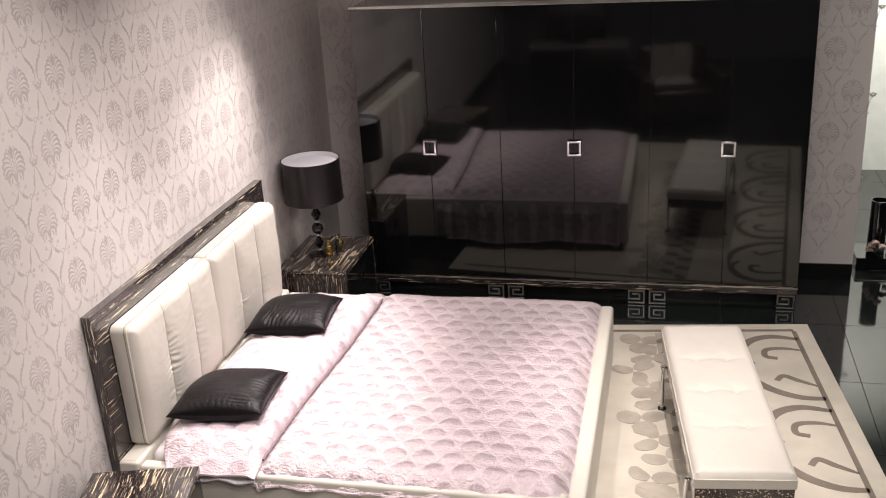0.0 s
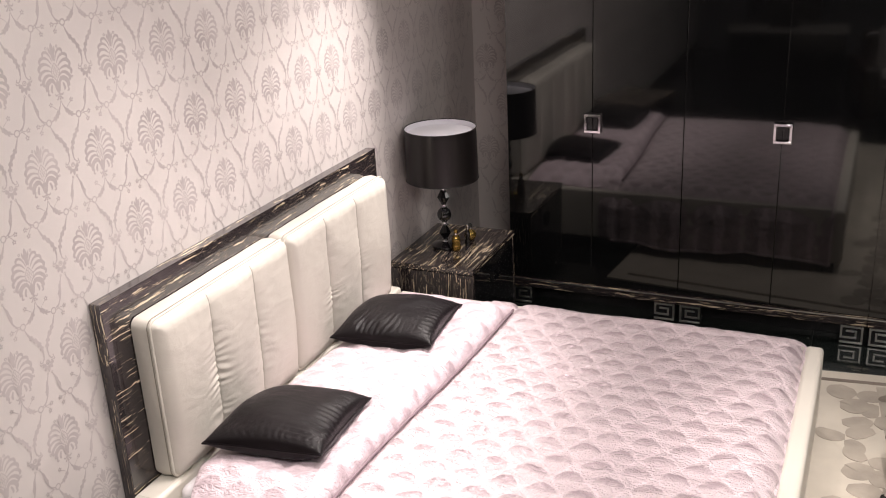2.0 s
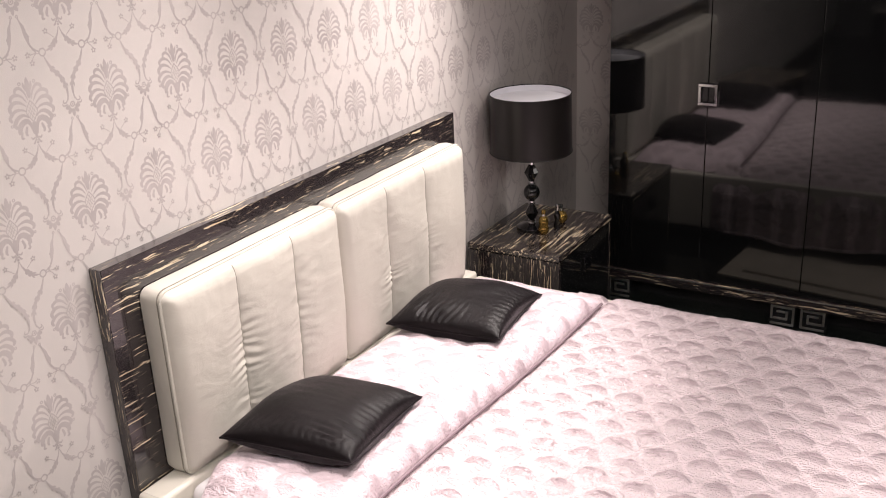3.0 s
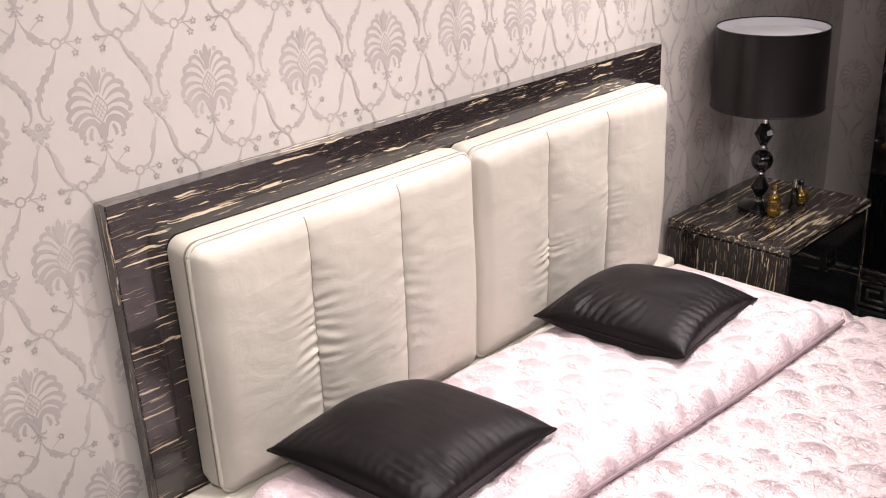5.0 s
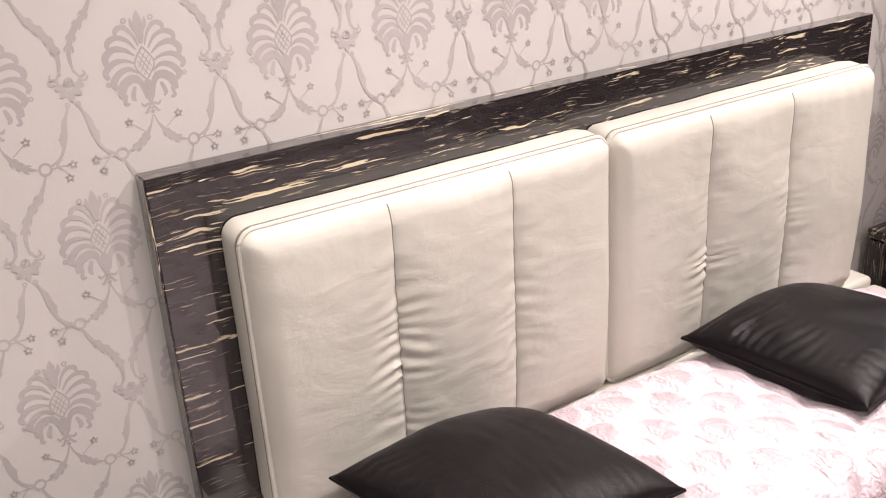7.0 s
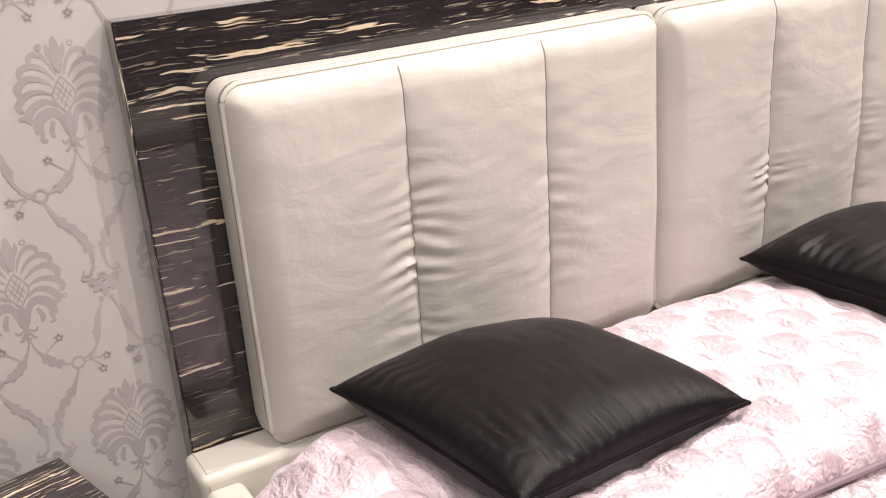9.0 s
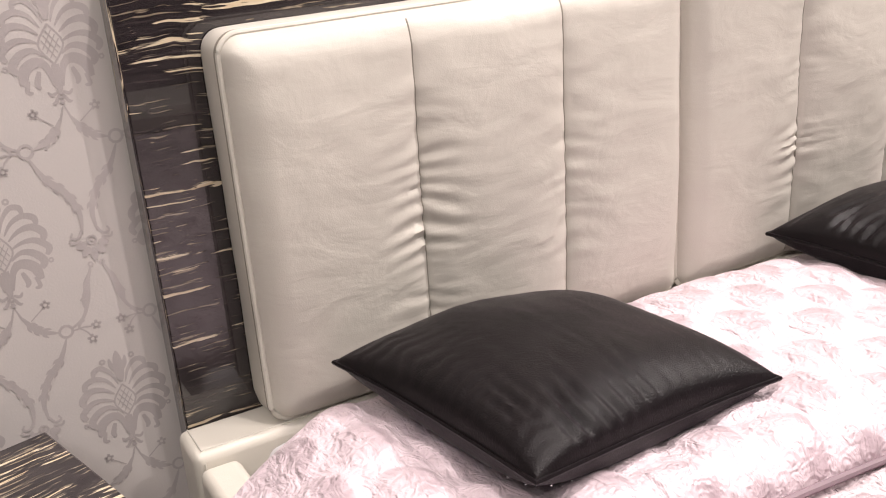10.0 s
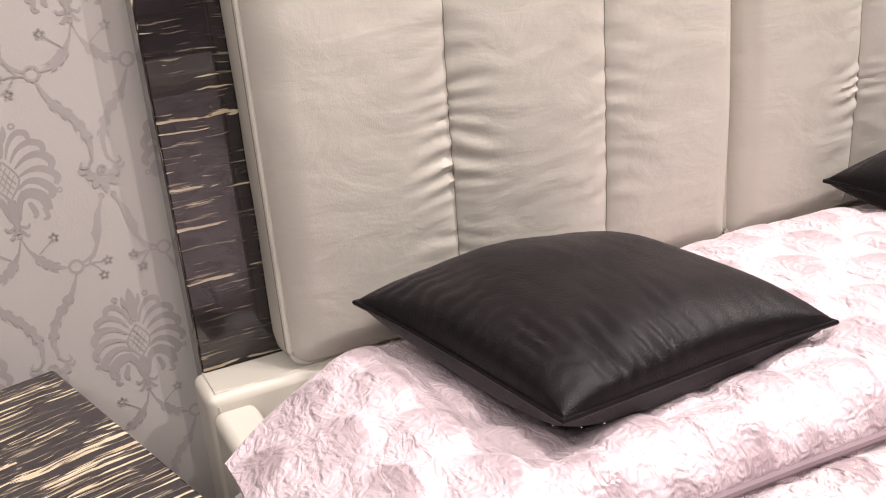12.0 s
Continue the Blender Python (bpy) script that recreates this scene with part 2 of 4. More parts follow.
QUILT_BACK = satin("lilac_satin_reverse", (0.68, 0.555, 0.60), (0.40, 0.31, 0.345), 0.6, 0.30, 0.65)
LINING = plain("white_lining", (0.72, 0.69, 0.71), 0.6, vary=0.05)
VELVET = velvet("black_velvet", (0.005, 0.003, 0.004))
CHROME = plain("chrome", (0.75, 0.75, 0.77), 0.08, 1.0, vary=0.05, relief=0.02)
SILVER = plain("brushed_silver", (0.5, 0.49, 0.46), 0.3, 1.0, vary=0.15, relief=0.1)
KEY_DARK = plain("dark_enamel", (0.012, 0.012, 0.013), 0.25)
GOLD = plain("gold_glass", (0.34, 0.22, 0.06), 0.14, 0.85, vary=0.2, relief=0.02)
SHADE = plain("black_satin_shade", (0.009, 0.007, 0.007), 0.33, vary=0.1, scale=3, grain=400, relief=0.08)
SHADE_IN = plain("white_shade_lining", (0.80, 0.79, 0.84), 0.7, vary=0.03)
CRYSTAL = plain("black_crystal", (0.006, 0.006, 0.007), 0.03, vary=0.1, relief=0.0, coat=0.8)
PILE = plain("cream_carpet_pile", (0.56, 0.51, 0.43), 0.95, vary=0.10, scale=5, grain=350, relief=0.7, sheen=0.2)
PILE_MID = plain("stone_carpet_pile", (0.38, 0.335, 0.28), 0.95, vary=0.2, scale=7, grain=350, relief=0.7, sheen=0.15)
PILE_DARK = plain("taupe_carpet_pile", (0.19, 0.155, 0.125), 0.95, vary=0.2, scale=7, grain=350, relief=0.7, sheen=0.15)
CEILING_PAINT = plain("ceiling_paint", (0.55, 0.54, 0.52), 0.9, vary=0.03)
HALL_PAINT = plain("hall_wall_paint", (0.16, 0.16, 0.165), 0.8, vary=0.08)
PALE_PANEL = plain("pale_panel", (0.62, 0.68, 0.62), 0.5, vary=0.06)
SKIRTING = plain("black_skirting", (0.01, 0.01, 0.01), 0.2, relief=0.02)
PETAL = plain("dusty_pink_petals", (0.55, 0.42, 0.36), 0.7)
LEAF = plain("dark_green_leaf", (0.03, 0.05, 0.03), 0.5)
ROUND_STUD = plain("rhinestone", (0.85, 0.85, 0.9), 0.05, 1.0, relief=0.0)

# ---- builders ----


def link(name, bm, mat, parent=None, label="", smooth=True, recalc=True):
    if recalc:
        bmesh.ops.recalc_face_normals(bm, faces=bm.faces)
    me = bpy.data.meshes.new(name)
    bm.to_mesh(me)
    bm.free()
    me.materials.append(mat)
    if smooth:
        me.set_sharp_from_angle(angle=radians(38))
        for p in me.polygons:
            p.use_smooth = max(abs(k) for k in p.normal) < 0.9995
    ob = new(name, me)
    ob.parent = parent
    return tagged(ob, label)


def part(name, bm, mat, parent, label="", smooth=True):
    return link(name, bm, mat, parent, label, smooth)


def thing(name, label, category, group="", m=None):
    ob = tagged(new(name), label, category, group)
    if m:
        ob.matrix_world = m
    return ob


def box(bm, x0, x1, y0, y1, z0, z1, bevel=0.004, segments=2):
    r = bmesh.ops.create_cube(bm, size=1.0, matrix=Matrix.Translation(((x0 + x1) / 2, (y0 + y1) / 2, (z0 + z1) / 2)) @ Matrix.Diagonal((x1 - x0, y1 - y0, z1 - z0, 1)))
    if bevel:
        edges = list({e for v in r["verts"] for e in v.link_edges})
        bmesh.ops.bevel(bm, geom=edges, offset=bevel, segments=segments, affect="EDGES", profile=0.5)
    return bm


def boxed(*a, **k):
    return box(bmesh.new(), *a, **k)


def lathe(profile, steps=40, centre=(0, 0, 0), facets=0):
    """Turned form from (radius, height) pairs."""
    bm = bmesh.new()
    steps = facets or steps
    rings = []
    for r, z in profile:
        if r < 1e-5:
            rings.append([bm.verts.new((centre[0], centre[1], centre[2] + z))])
        else:
            rings.append([bm.verts.new((centre[0] + r * math.cos(2 * math.pi * k / steps), centre[1] + r * math.sin(2 * math.pi * k / steps), centre[2] + z)) for k in range(steps)])
    for a, b in zip(rings, rings[1:]):
        for k in range(steps):
            q = (k + 1) % steps
            if len(a) == 1 and len(b) == 1:
                continue
            if len(a) == 1:
                bm.faces.new((a[0], b[k], b[q]))
            elif len(b) == 1:
                bm.faces.new((a[k], a[q], b[0]))
            else:
                bm.faces.new((a[k], a[q], b[q], b[k]))
    return bm


def tube(bm, points, radius, sides=8, closed=False):
    pts = [Vector(p) for p in points]
    rings = []
    for i, p in enumerate(pts):
        if closed:
            d = pts[(i + 1) % len(pts)] - pts[i - 1]
        else:
            d = pts[min(i + 1, len(pts) - 1)] - pts[max(i - 1, 0)]
        d.normalize()
        up = Vector((0, 0, 1)) if abs(d.z) < 0.95 else Vector((1, 0, 0))
        a = d.cross(up).normalized()
        b = d.cross(a)
        rings.append([bm.verts.new(p + radius * (math.cos(2 * math.pi * k / sides) * a + math.sin(2 * math.pi * k / sides) * b)) for k in range(sides)])
    pairs = list(zip(rings, rings[1:])) + ([(rings[-1], rings[0])] if closed else [])
    for r, s in pairs:
        for k in range(sides):
            bm.faces.new((r[k], r[(k + 1) % sides], s[(k + 1) % sides], s[k]))
    if not closed:
        bm.faces.new(rings[0])
        bm.faces.new(rings[-1][::-1])
    return bm


def bezier(points, steps):
    """Points along a smooth curve through the given 2D points."""
    out = []
    p = [points[0], *points, points[-1]]
    for i in range(1, len(p) - 2):
        for s in range(steps):
            t = s / steps
            out.append(tuple(0.5 * (2 * p[i][k] + (p[i + 1][k] - p[i - 1][k]) * t + (2 * p[i - 1][k] - 5 * p[i][k] + 4 * p[i + 1][k] - p[i + 2][k]) * t * t + (3 * p[i][k] - p[i - 1][k] - 3 * p[i + 1][k] + p[i + 2][k]) * t ** 3) for k in range(2)))
    out.append(tuple(points[-1]))
    return out


def ribbon(points, width, taper=(0.15, 0.15), steps=4, peak=0.45):
    """A flat tapered stroke: a list of quads as 2D corners."""
    c = bezier(points, steps)
    n = len(c)
    left, right = [], []
    for i, (x, y) in enumerate(c):
        x0, y0 = c[max(0, i - 1)]
        x1, y1 = c[min(n - 1, i + 1)]
        d = math.hypot(x1 - x0, y1 - y0) or 1
        u = i / (n - 1)
        w = (taper[0] + (1 - taper[0]) * math.sin(math.pi / 2 * u / peak)) if u < peak else (taper[1] + (1 - taper[1]) * math.cos(math.pi / 2 * (u - peak) / (1 - peak)))
        w *= width / 2
        left.append((x - (y1 - y0) / d * w, y + (x1 - x0) / d * w))
        right.append((x + (y1 - y0) / d * w, y - (x1 - x0) / d * w))
    return [(left[i], right[i], right[i + 1], left[i + 1]) for i in range(n - 1)]


def disc(cx, cy, r, sides=7, hole=0.0):
    ring = [(cx + r * math.cos(2 * math.pi * k / sides), cy + r * math.sin(2 * math.pi * k / sides)) for k in range(sides)]
    if not hole:
        return [tuple(ring)]
    inner = [(cx + hole * math.cos(2 * math.pi * k / sides), cy + hole * math.sin(2 * math.pi * k / sides)) for k in range(sides)]
    return [(ring[k], ring[(k + 1) % sides], inner[(k + 1) % sides], inner[k]) for k in range(sides)]


def grid_mesh(nu, nv, place):
    """A sheet of nu x nv cells; place(u, v) gives the point for u, v in 0..1."""
    bm = bmesh.new()
    vs = [[bm.verts.new(place(i / nu, j / nv)) for j in range(nv + 1)] for i in range(nu + 1)]
    for i in range(nu):
        for j in range(nv):
            bm.faces.new((vs[i][j], vs[i + 1][j], vs[i + 1][j + 1], vs[i][j + 1]))
    return bm

# ---- setting ----
FAR = 2.60      # the wall behind the wardrobe
WALL_END = 4.02
wall_head = tagged(link("wall_head", boxed(-0.15, 0, -7.0, FAR + 0.15, 0, CEILING, bevel=0), WALLPAPER, smooth=False), "pale greige damask wallpaper on the head wall", "wall", kind="structure")
wall_far = tagged(link("wall_far", boxed(0.002, WALL_END, FAR, FAR + 0.15, 0, CEILING, bevel=0), WALLPAPER, smooth=False), "pale greige damask wallpaper behind the wardrobe", "wall", kind="structure")
tagged(link("floor", boxed(-0.15, 9, -7.0, 7.0, -0.1, -0.004, bevel=0), GROUT, smooth=False), "dark polished tile floor", "floor", kind="structure")
tagged(link("ceiling", boxed(-0.15, 9, -7.0, 7.0, CEILING, CEILING + 0.1, bevel=0), CEILING_PAINT, smooth=False), "plain pale ceiling", "ceiling", kind="structure")
tagged(link("wall_side", boxed(9, 9.15, -7.0, 7.0, 0, CEILING, bevel=0), HALL_PAINT, smooth=False), "plain dark grey hall wall", "wall", kind="structure")
tagged(link("wall_near", boxed(-0.15, 9, -7.15, -7.0, 0, CEILING, bevel=0), HALL_PAINT, smooth=False), "plain dark grey hall wall", "wall", kind="structure")
tagged(link("wall_back", boxed(-0.15, 9, 5.4, 5.55, 0, CEILING, bevel=0), PALE_PANEL, smooth=False), "pale greenish wall of the next bay", "wall", kind="structure")
skirt = tagged(link("baseboard", boxed(3.60, WALL_END - 0.002, FAR - 0.018, FAR - 0.001, 0, 0.13, bevel=0.003), SKIRTING), "glossy black baseboard on the far wall", "baseboard", kind="structure")
tagged(link("baseboard_head", boxed(0.001, 0.018, -7.0, FAR - 0.02, 0, 0.13, bevel=0.003), SKIRTING), "glossy black baseboard on the head wall", "baseboard", kind="structure")

# ---- damask print of the wallpaper ----
STEP, DROP, ROW0, COL0 = 0.2725, 0.3035, 1.437, -0.998


class Strokes(list):
    """Collects the strokes of a motif, each with its own index."""

    def __init__(self):
        self.count = 0

    def __iadd__(self, quads):
        for quad in quads:
            self.append((self.count, quad))
        self.count += 1
        return self


def leaf(points, width, notches, s=1, tip=0.1):
    """A pointed leaf along a curve, with small barbs that curl off its outer side."""
    strokes = [ribbon([(s * x, z) for x, z in points], width, (0.2, tip), 7, 0.45)]
    c = bezier(points, 8)
    for k in range(notches):
        i = int(len(c) * (0.25 + 0.55 * k / max(1, notches)))
        x, z = c[i]
        x1, z1 = c[min(i + 3, len(c) - 1)]
        d = math.hypot(x1 - x, z1 - z) or 1
        tx, tz = (x1 - x) / d, (z1 - z) / d
        for side in (1, -1):
            nx, nz = -tz * side, tx * side
            w = width * 0.62
            strokes.append(ribbon([(s * (x + nx * w * 0.3), z + nz * w * 0.3), (s * (x + nx * w * 0.9 + tx * w * 0.7), z + nz * w * 0.9 + tz * w * 0.7),
                         (s * (x + nx * w * 1.1 + tx * w * 1.8), z + nz * w * 1.1 + tz * w * 1.8)], width * 0.5, (0.7, 0.1), 3, 0.3))
    return strokes


def flower(cx, cz, r):
    q = disc(cx, cz, r * 0.62, 8, r * 0.34)
    for k in range(5):
        a = 2 * math.pi * k / 5 + 0.3
        q += disc(cx + r * 0.72 * math.cos(a), cz + r * 0.72 * math.sin(a), r * 0.34, 5)
    return q


def motif():
    q = Strokes()
    for s in (1, -1):
        # palmette: curled lobes in a fan, each with its hooked tip
        lobes = (((0.006, 0.036), (0.014, 0.058), (0.027, 0.072), (0.040, 0.070), (0.043, 0.060), 0.0095),
                 ((0.011, 0.030), (0.024, 0.048), (0.042, 0.056), (0.058, 0.050), (0.060, 0.038), 0.0105),
                 ((0.015, 0.020), (0.032, 0.033), (0.052, 0.036), (0.067, 0.024), (0.065, 0.010), 0.0125),
                 ((0.016, 0.006), (0.034, 0.014), (0.054, 0.013), (0.071, -0.002), (0.066, -0.014), 0.0110),
                 ((0.013, -0.012), (0.028, -0.002), (0.046, -0.006), (0.060, -0.022), (0.054, -0.034), 0.0130),
                 ((0.006, -0.060), (0.012, -0.030), (0.026, -0.020), (0.044, -0.030), (0.050, -0.052), 0.0170))
        for *p, wide in lobes:
            q += ribbon([(s * x, z) for x, z in p], wide, (0.18, 0.55), 5, 0.72)
        q += ribbon([(s * 0.042, -0.046), (s * 0.046, -0.062), (s * 0.038, -0.064)], 0.007, (0.7, 0.5), 4)
        q += ribbon([(s * 0.024, -0.034), (s * 0.030, -0.052), (s * 0.026, -0.060)], 0.009, (0.6, 0.3), 4)
        q += ribbon([(s * 0.002, -0.060), (s * 0.010, -0.034), (s * 0.018, -0.014)], 0.008, (0.6, 0.3), 4)
        q += ribbon([(s * 0.002, 0.056), (s * 0.011, 0.072), (s * 0.013, 0.086)], 0.008, (0.4, 0.2), 4)
        q += disc(s * 0.024, 0.083, 0.0058, 7, 0.0022) + disc(s * 0.070, -0.024, 0.0050, 6, 0.0018)
        # lozenge outline and its lattice
        q += ribbon([(0, 0.034), (s * 0.018, 0.004), (0, -0.026)], 0.0030, (1, 1), 5)
        for k in range(3):
            f = 0.25 + 0.25 * k
            q += ribbon([(s * 0.017 * (1 - f), 0.004 + 0.028 * f), (-s * 0.017 * f, 0.004 - 0.028 * (1 - f))], 0.0016, (1, 1), 2)
        # beads under the palmette
        q += ribbon([(s * 0.004, -0.068), (s * 0.013, -0.072), (s * 0.018, -0.066)], 0.0055, (0.6, 0.4), 4)
        q += ribbon([(s * 0.004, -0.074), (s * 0.010, -0.084), (s * 0.015, -0.084)], 0.0055, (0.6, 0.3), 4)
        # leafy garland down to the ring
        q += ribbon([(s * 0.001, -0.090), (s * 0.012, -0.118), (s * 0.034, -0.143), (s * 0.060, -0.149)], 0.0040, (0.5, 0.7), 6)
        for stroke in leaf([(0.008, -0.108), (0.020, -0.128), (0.036, -0.142), (0.054, -0.148)], 0.0105, 3, s, 0.3):
            q += stroke
        q += ribbon([(s * 0.020, -0.118), (s * 0.032, -0.108), (s * 0.042, -0.100)], 0.0020, (1, 1), 3)
        q += flower(s * 0.046, -0.096, 0.0085)
        # ring
        q += disc(s * 0.068, -0.150, 0.0125, 12, 0.0080)
        # sprig of two flowers on the outer side
        q += ribbon([(s * 0.078, -0.152), (s * 0.096, -0.150), (s * 0.108, -0.152)], 0.0026, (1, 1), 4)
        q += ribbon([(s * 0.090, -0.151), (s * 0.100, -0.160), (s * 0.104, -0.168)], 0.0024, (1, 1), 4)
        q += ribbon([(s * 0.088, -0.151), (s * 0.092, -0.142), (s * 0.100, -0.138)], 0.0050, (0.5, 0.2), 3)
        q += flower(s * 0.116, -0.151, 0.0088) + flower(s * 0.106, -0.174, 0.0088)
        # twin strand from the rosette down to the ring
        q += ribbon([(s * 0.126, -0.050), (s * 0.118, -0.072), (s * 0.112, -0.104), (s * 0.098, -0.134), (s * 0.076, -0.148)], 0.0062, (0.6, 0.6), 6)
        q += ribbon([(s * 0.118, -0.076), (s * 0.106, -0.100), (s * 0.104, -0.122)], 0.0075, (0.3, 0.1), 5)
        q += ribbon([(s * 0.123, -0.058), (s * 0.113, -0.074), (s * 0.108, -0.094), (s * 0.100, -0.104)], 0.0052, (0.3, 0.5), 5)
        q += disc(s * 0.127, -0.046, 0.0052, 6, 0.002)
        # barbed leaf from the ring down to the rosette of the row below
        for stroke in leaf([(0.066, -0.162), (0.050, -0.196), (0.024, -0.226), (0.010, -0.262), (0.012, -0.296)], 0.0110, 4, s, 0.25):
            q += stroke
        q += ribbon([(s * 0.012, -0.290), (s * 0.020, -0.302), (s * 0.030, -0.300), (s * 0.027, -0.292)], 0.0042, (0.8, 0.6), 5)
        q += ribbon([(s * 0.016, -0.308), (s * 0.030, -0.310), (s * 0.034, -0.303)], 0.0042, (0.8, 0.5), 4)
    q += ribbon([(0, 0.040), (0, 0.066), (0, 0.098)], 0.017, (0.35, 0.1), 5, 0.55)
    q += ribbon([(-0.010, 0.074), (0, 0.066), (0.010, 0.074)], 0.005, (0.3, 0.3), 4)
    q += ribbon([(0, -0.026), (0, -0.048), (0, -0.070)], 0.013, (0.9, 0.4), 3)
    q += disc(0, -0.074, 0.0055, 7, 0.002) + disc(0, -0.084, 0.0042, 6)
    # rosette between the palmettes: a bead over five lobed petals
    cx, cz = STEP / 2, -0.010
    q += disc(cx, cz + 0.004, 0.0088, 10, 0.0052) + disc(cx, cz + 0.004, 0.0030, 6)
    for a, r in ((-170, 0.026), (-130, 0.028), (-90, 0.032), (-50, 0.028), (-10, 0.026)):
        ca, sa = math.cos(radians(a)), math.sin(radians(a))
        q += ribbon([(cx + 0.009 * ca, cz + 0.009 * sa), (cx + 0.018 * ca, cz + 0.018 * sa), (cx + r * ca, cz + r * sa)], 0.0125, (0.4, 0.2), 4, 0.5)
    return q


MOTIF = motif()


def print_on(name, lo, hi, place, parent, zlo=0.2, zhi=3.25):
    verts, faces = [], []
    rows = range(-4, 7)
    for r in rows:
        cz = ROW0 + r * DROP
        for c in range(int((lo - COL0) / STEP) - 2, int((hi - COL0) / STEP) + 3):
            cy = COL0 + (c + (0.5 if r % 2 else 0)) * STEP
            if not (lo + 0.10 < cy < hi - 0.17 and zlo + 0.28 < cz < zhi - 0.1):
                continue
            for k, quad in MOTIF:
                i = len(verts)
                lift = 0.0002 + 0.000009 * k
                verts.extend(place(cy + a, cz + b, lift) for a, b in quad)
                faces.append(tuple(range(i, i + len(quad))))
    me = bpy.data.meshes.new(name)
    me.from_pydata(verts, [], faces)
    me.materials.append(DAMASK)
    ob = new(name, me)
    ob.parent = parent
    return tagged(ob, "silver grey damask print", kind="stuff")


print_on("wallpaper_print", -4.6, FAR + 0.08, lambda a, b, h: (h, a, b), wall_head)
print_on("wallpaper_print", -0.08, 0.75, lambda a, b, h: (a, FAR - h, b), wall_far)
print_on("wallpaper_print", 3.5, WALL_END + 0.1, lambda a, b, h: (a, FAR - h, b), wall_far)


# ---- wardrobe ----
WX0, WX1, WY, WZ0, WZ1 = 0.44, 3.57, 2.02, 0.18, 2.20
UNIT = (WX1 - WX0) / 6


def key_plate(parent, x, flip):
    """A foot with a raised meander."""
    foot = part("foot", boxed(x - 0.066, x + 0.066, WY + 0.003, WY + 0.06, 0.0, 0.118, bevel=0.002), KEY_DARK, parent, "dark foot with a silver meander")
    bm = bmesh.new()
    s = -1 if flip else 1
    w = 0.011
    y0, y1 = WY - 0.004, WY + 0.004

    def bar(xa, xb, za, zb):
        xa, xb = sorted((x + s * xa, x + s * xb))
        box(bm, xa, xb, y0, y1, za, zb, bevel=0.0015, segments=1)
    bar(-0.060, 0.060, 0.006, 0.006 + w)
    bar(-0.060, -0.060 + w, 0.018, 0.112)
    bar(-0.047, 0.060, 0.112 - w, 0.112)
    bar(0.060 - w, 0.060, 0.036, 0.100)
    bar(-0.028, 0.047, 0.036, 0.036 + w)
    bar(-0.028, -0.028 + w, 0.049, 0.086)
    bar(-0.015, 0.030, 0.086 - w, 0.086)
    part("meander", bm, SILVER, foot)


def make_wardrobe():
    w = thing("wardrobe", "glossy black six-door wardrobe with square chrome handles and meander feet", "wardrobe")
    part("carcass", boxed(WX0, WX1, WY + 0.024, FAR - 0.004, 0.12, WZ1 - 0.002, bevel=0.003), BLACK_LACQUER, w)
    for k in range(6):
        a, b = WX0 + k * UNIT + 0.0016, WX0 + (k + 1) * UNIT - 0.0016
        door = part("door", boxed(a, b, WY, WY + 0.022, WZ0, WZ1 - 0.016, bevel=0.0015), BLACK_LACQUER, w, "black high-gloss door")
    for k in (1, 3, 5):
        x, z = WX0 + k * UNIT + 0.004, 1.19
        h = thing_part("handle", w, "square chrome ring handle")
        bm = bmesh.new()
        for xa, xb, za, zb in ((-0.048, 0.048, 0.040, 0.054), (-0.048, 0.048, -0.054, -0.040), (-0.048, -0.034, -0.0395, 0.0395), (0.034, 0.048, -0.0395, 0.0395)):
            box(bm, x + xa, x + xb, WY - 0.024, WY - 0.0005, z + za, z + zb, bevel=0.002)
        part("ring", bm, CHROME, h)
        bm = bmesh.new()
        box(bm, x - 0.028, x - 0.002, WY - 0.010, WY - 0.0005, z - 0.036, z + 0.036, bevel=0.002)
        box(bm, x + 0.002, x + 0.028, WY - 0.010, WY - 0.0005, z - 0.036, z + 0.036, bevel=0.002)
        part("inset", bm, KEY_DARK, h)
    for k in range(3):
        a, b = WX0 + k * 2 * UNIT + 0.002, WX0 + (k + 1) * 2 * UNIT - 0.002
        part("bottom_rail", boxed(a, b, WY - 0.016, WY + 0.022, 0.120, WZ0 - 0.003, bevel=0.003), EBONY_X, w, "streaked ebony rail")
        part("pale_strip", boxed(a, b, WY - 0.0185, WY - 0.0165, WZ0 - 0.012, WZ0 - 0.005, bevel=0.0005), SILVER, w, "thin pale strip along the rail")
        part("top_rail", boxed(a, b, WY - 0.012, WY + 0.022, WZ1 - 0.014, WZ1 + 0.008, bevel=0.003), SILVER, w, "pale metal cornice strip")
    for k in range(4):
        x = WX0 + k * 2 * UNIT
        if k > 0:
            key_plate(w, x - 0.075, True)
        if k < 3:
            key_plate(w, x + 0.075, False)
    part("plinth", boxed(WX0 + 0.02, WX1 - 0.02, WY + 0.12, FAR - 0.02, 0.0, 0.119, bevel=0.002), KEY_DARK, w)
    return w


def thing_part(name, parent, label=""):
    ob = tagged(new(name), label)
    ob.parent = parent
    return ob


make_wardrobe()

# ---- bed ----
HB_TOP, HB_HALF = 1.245, 1.05


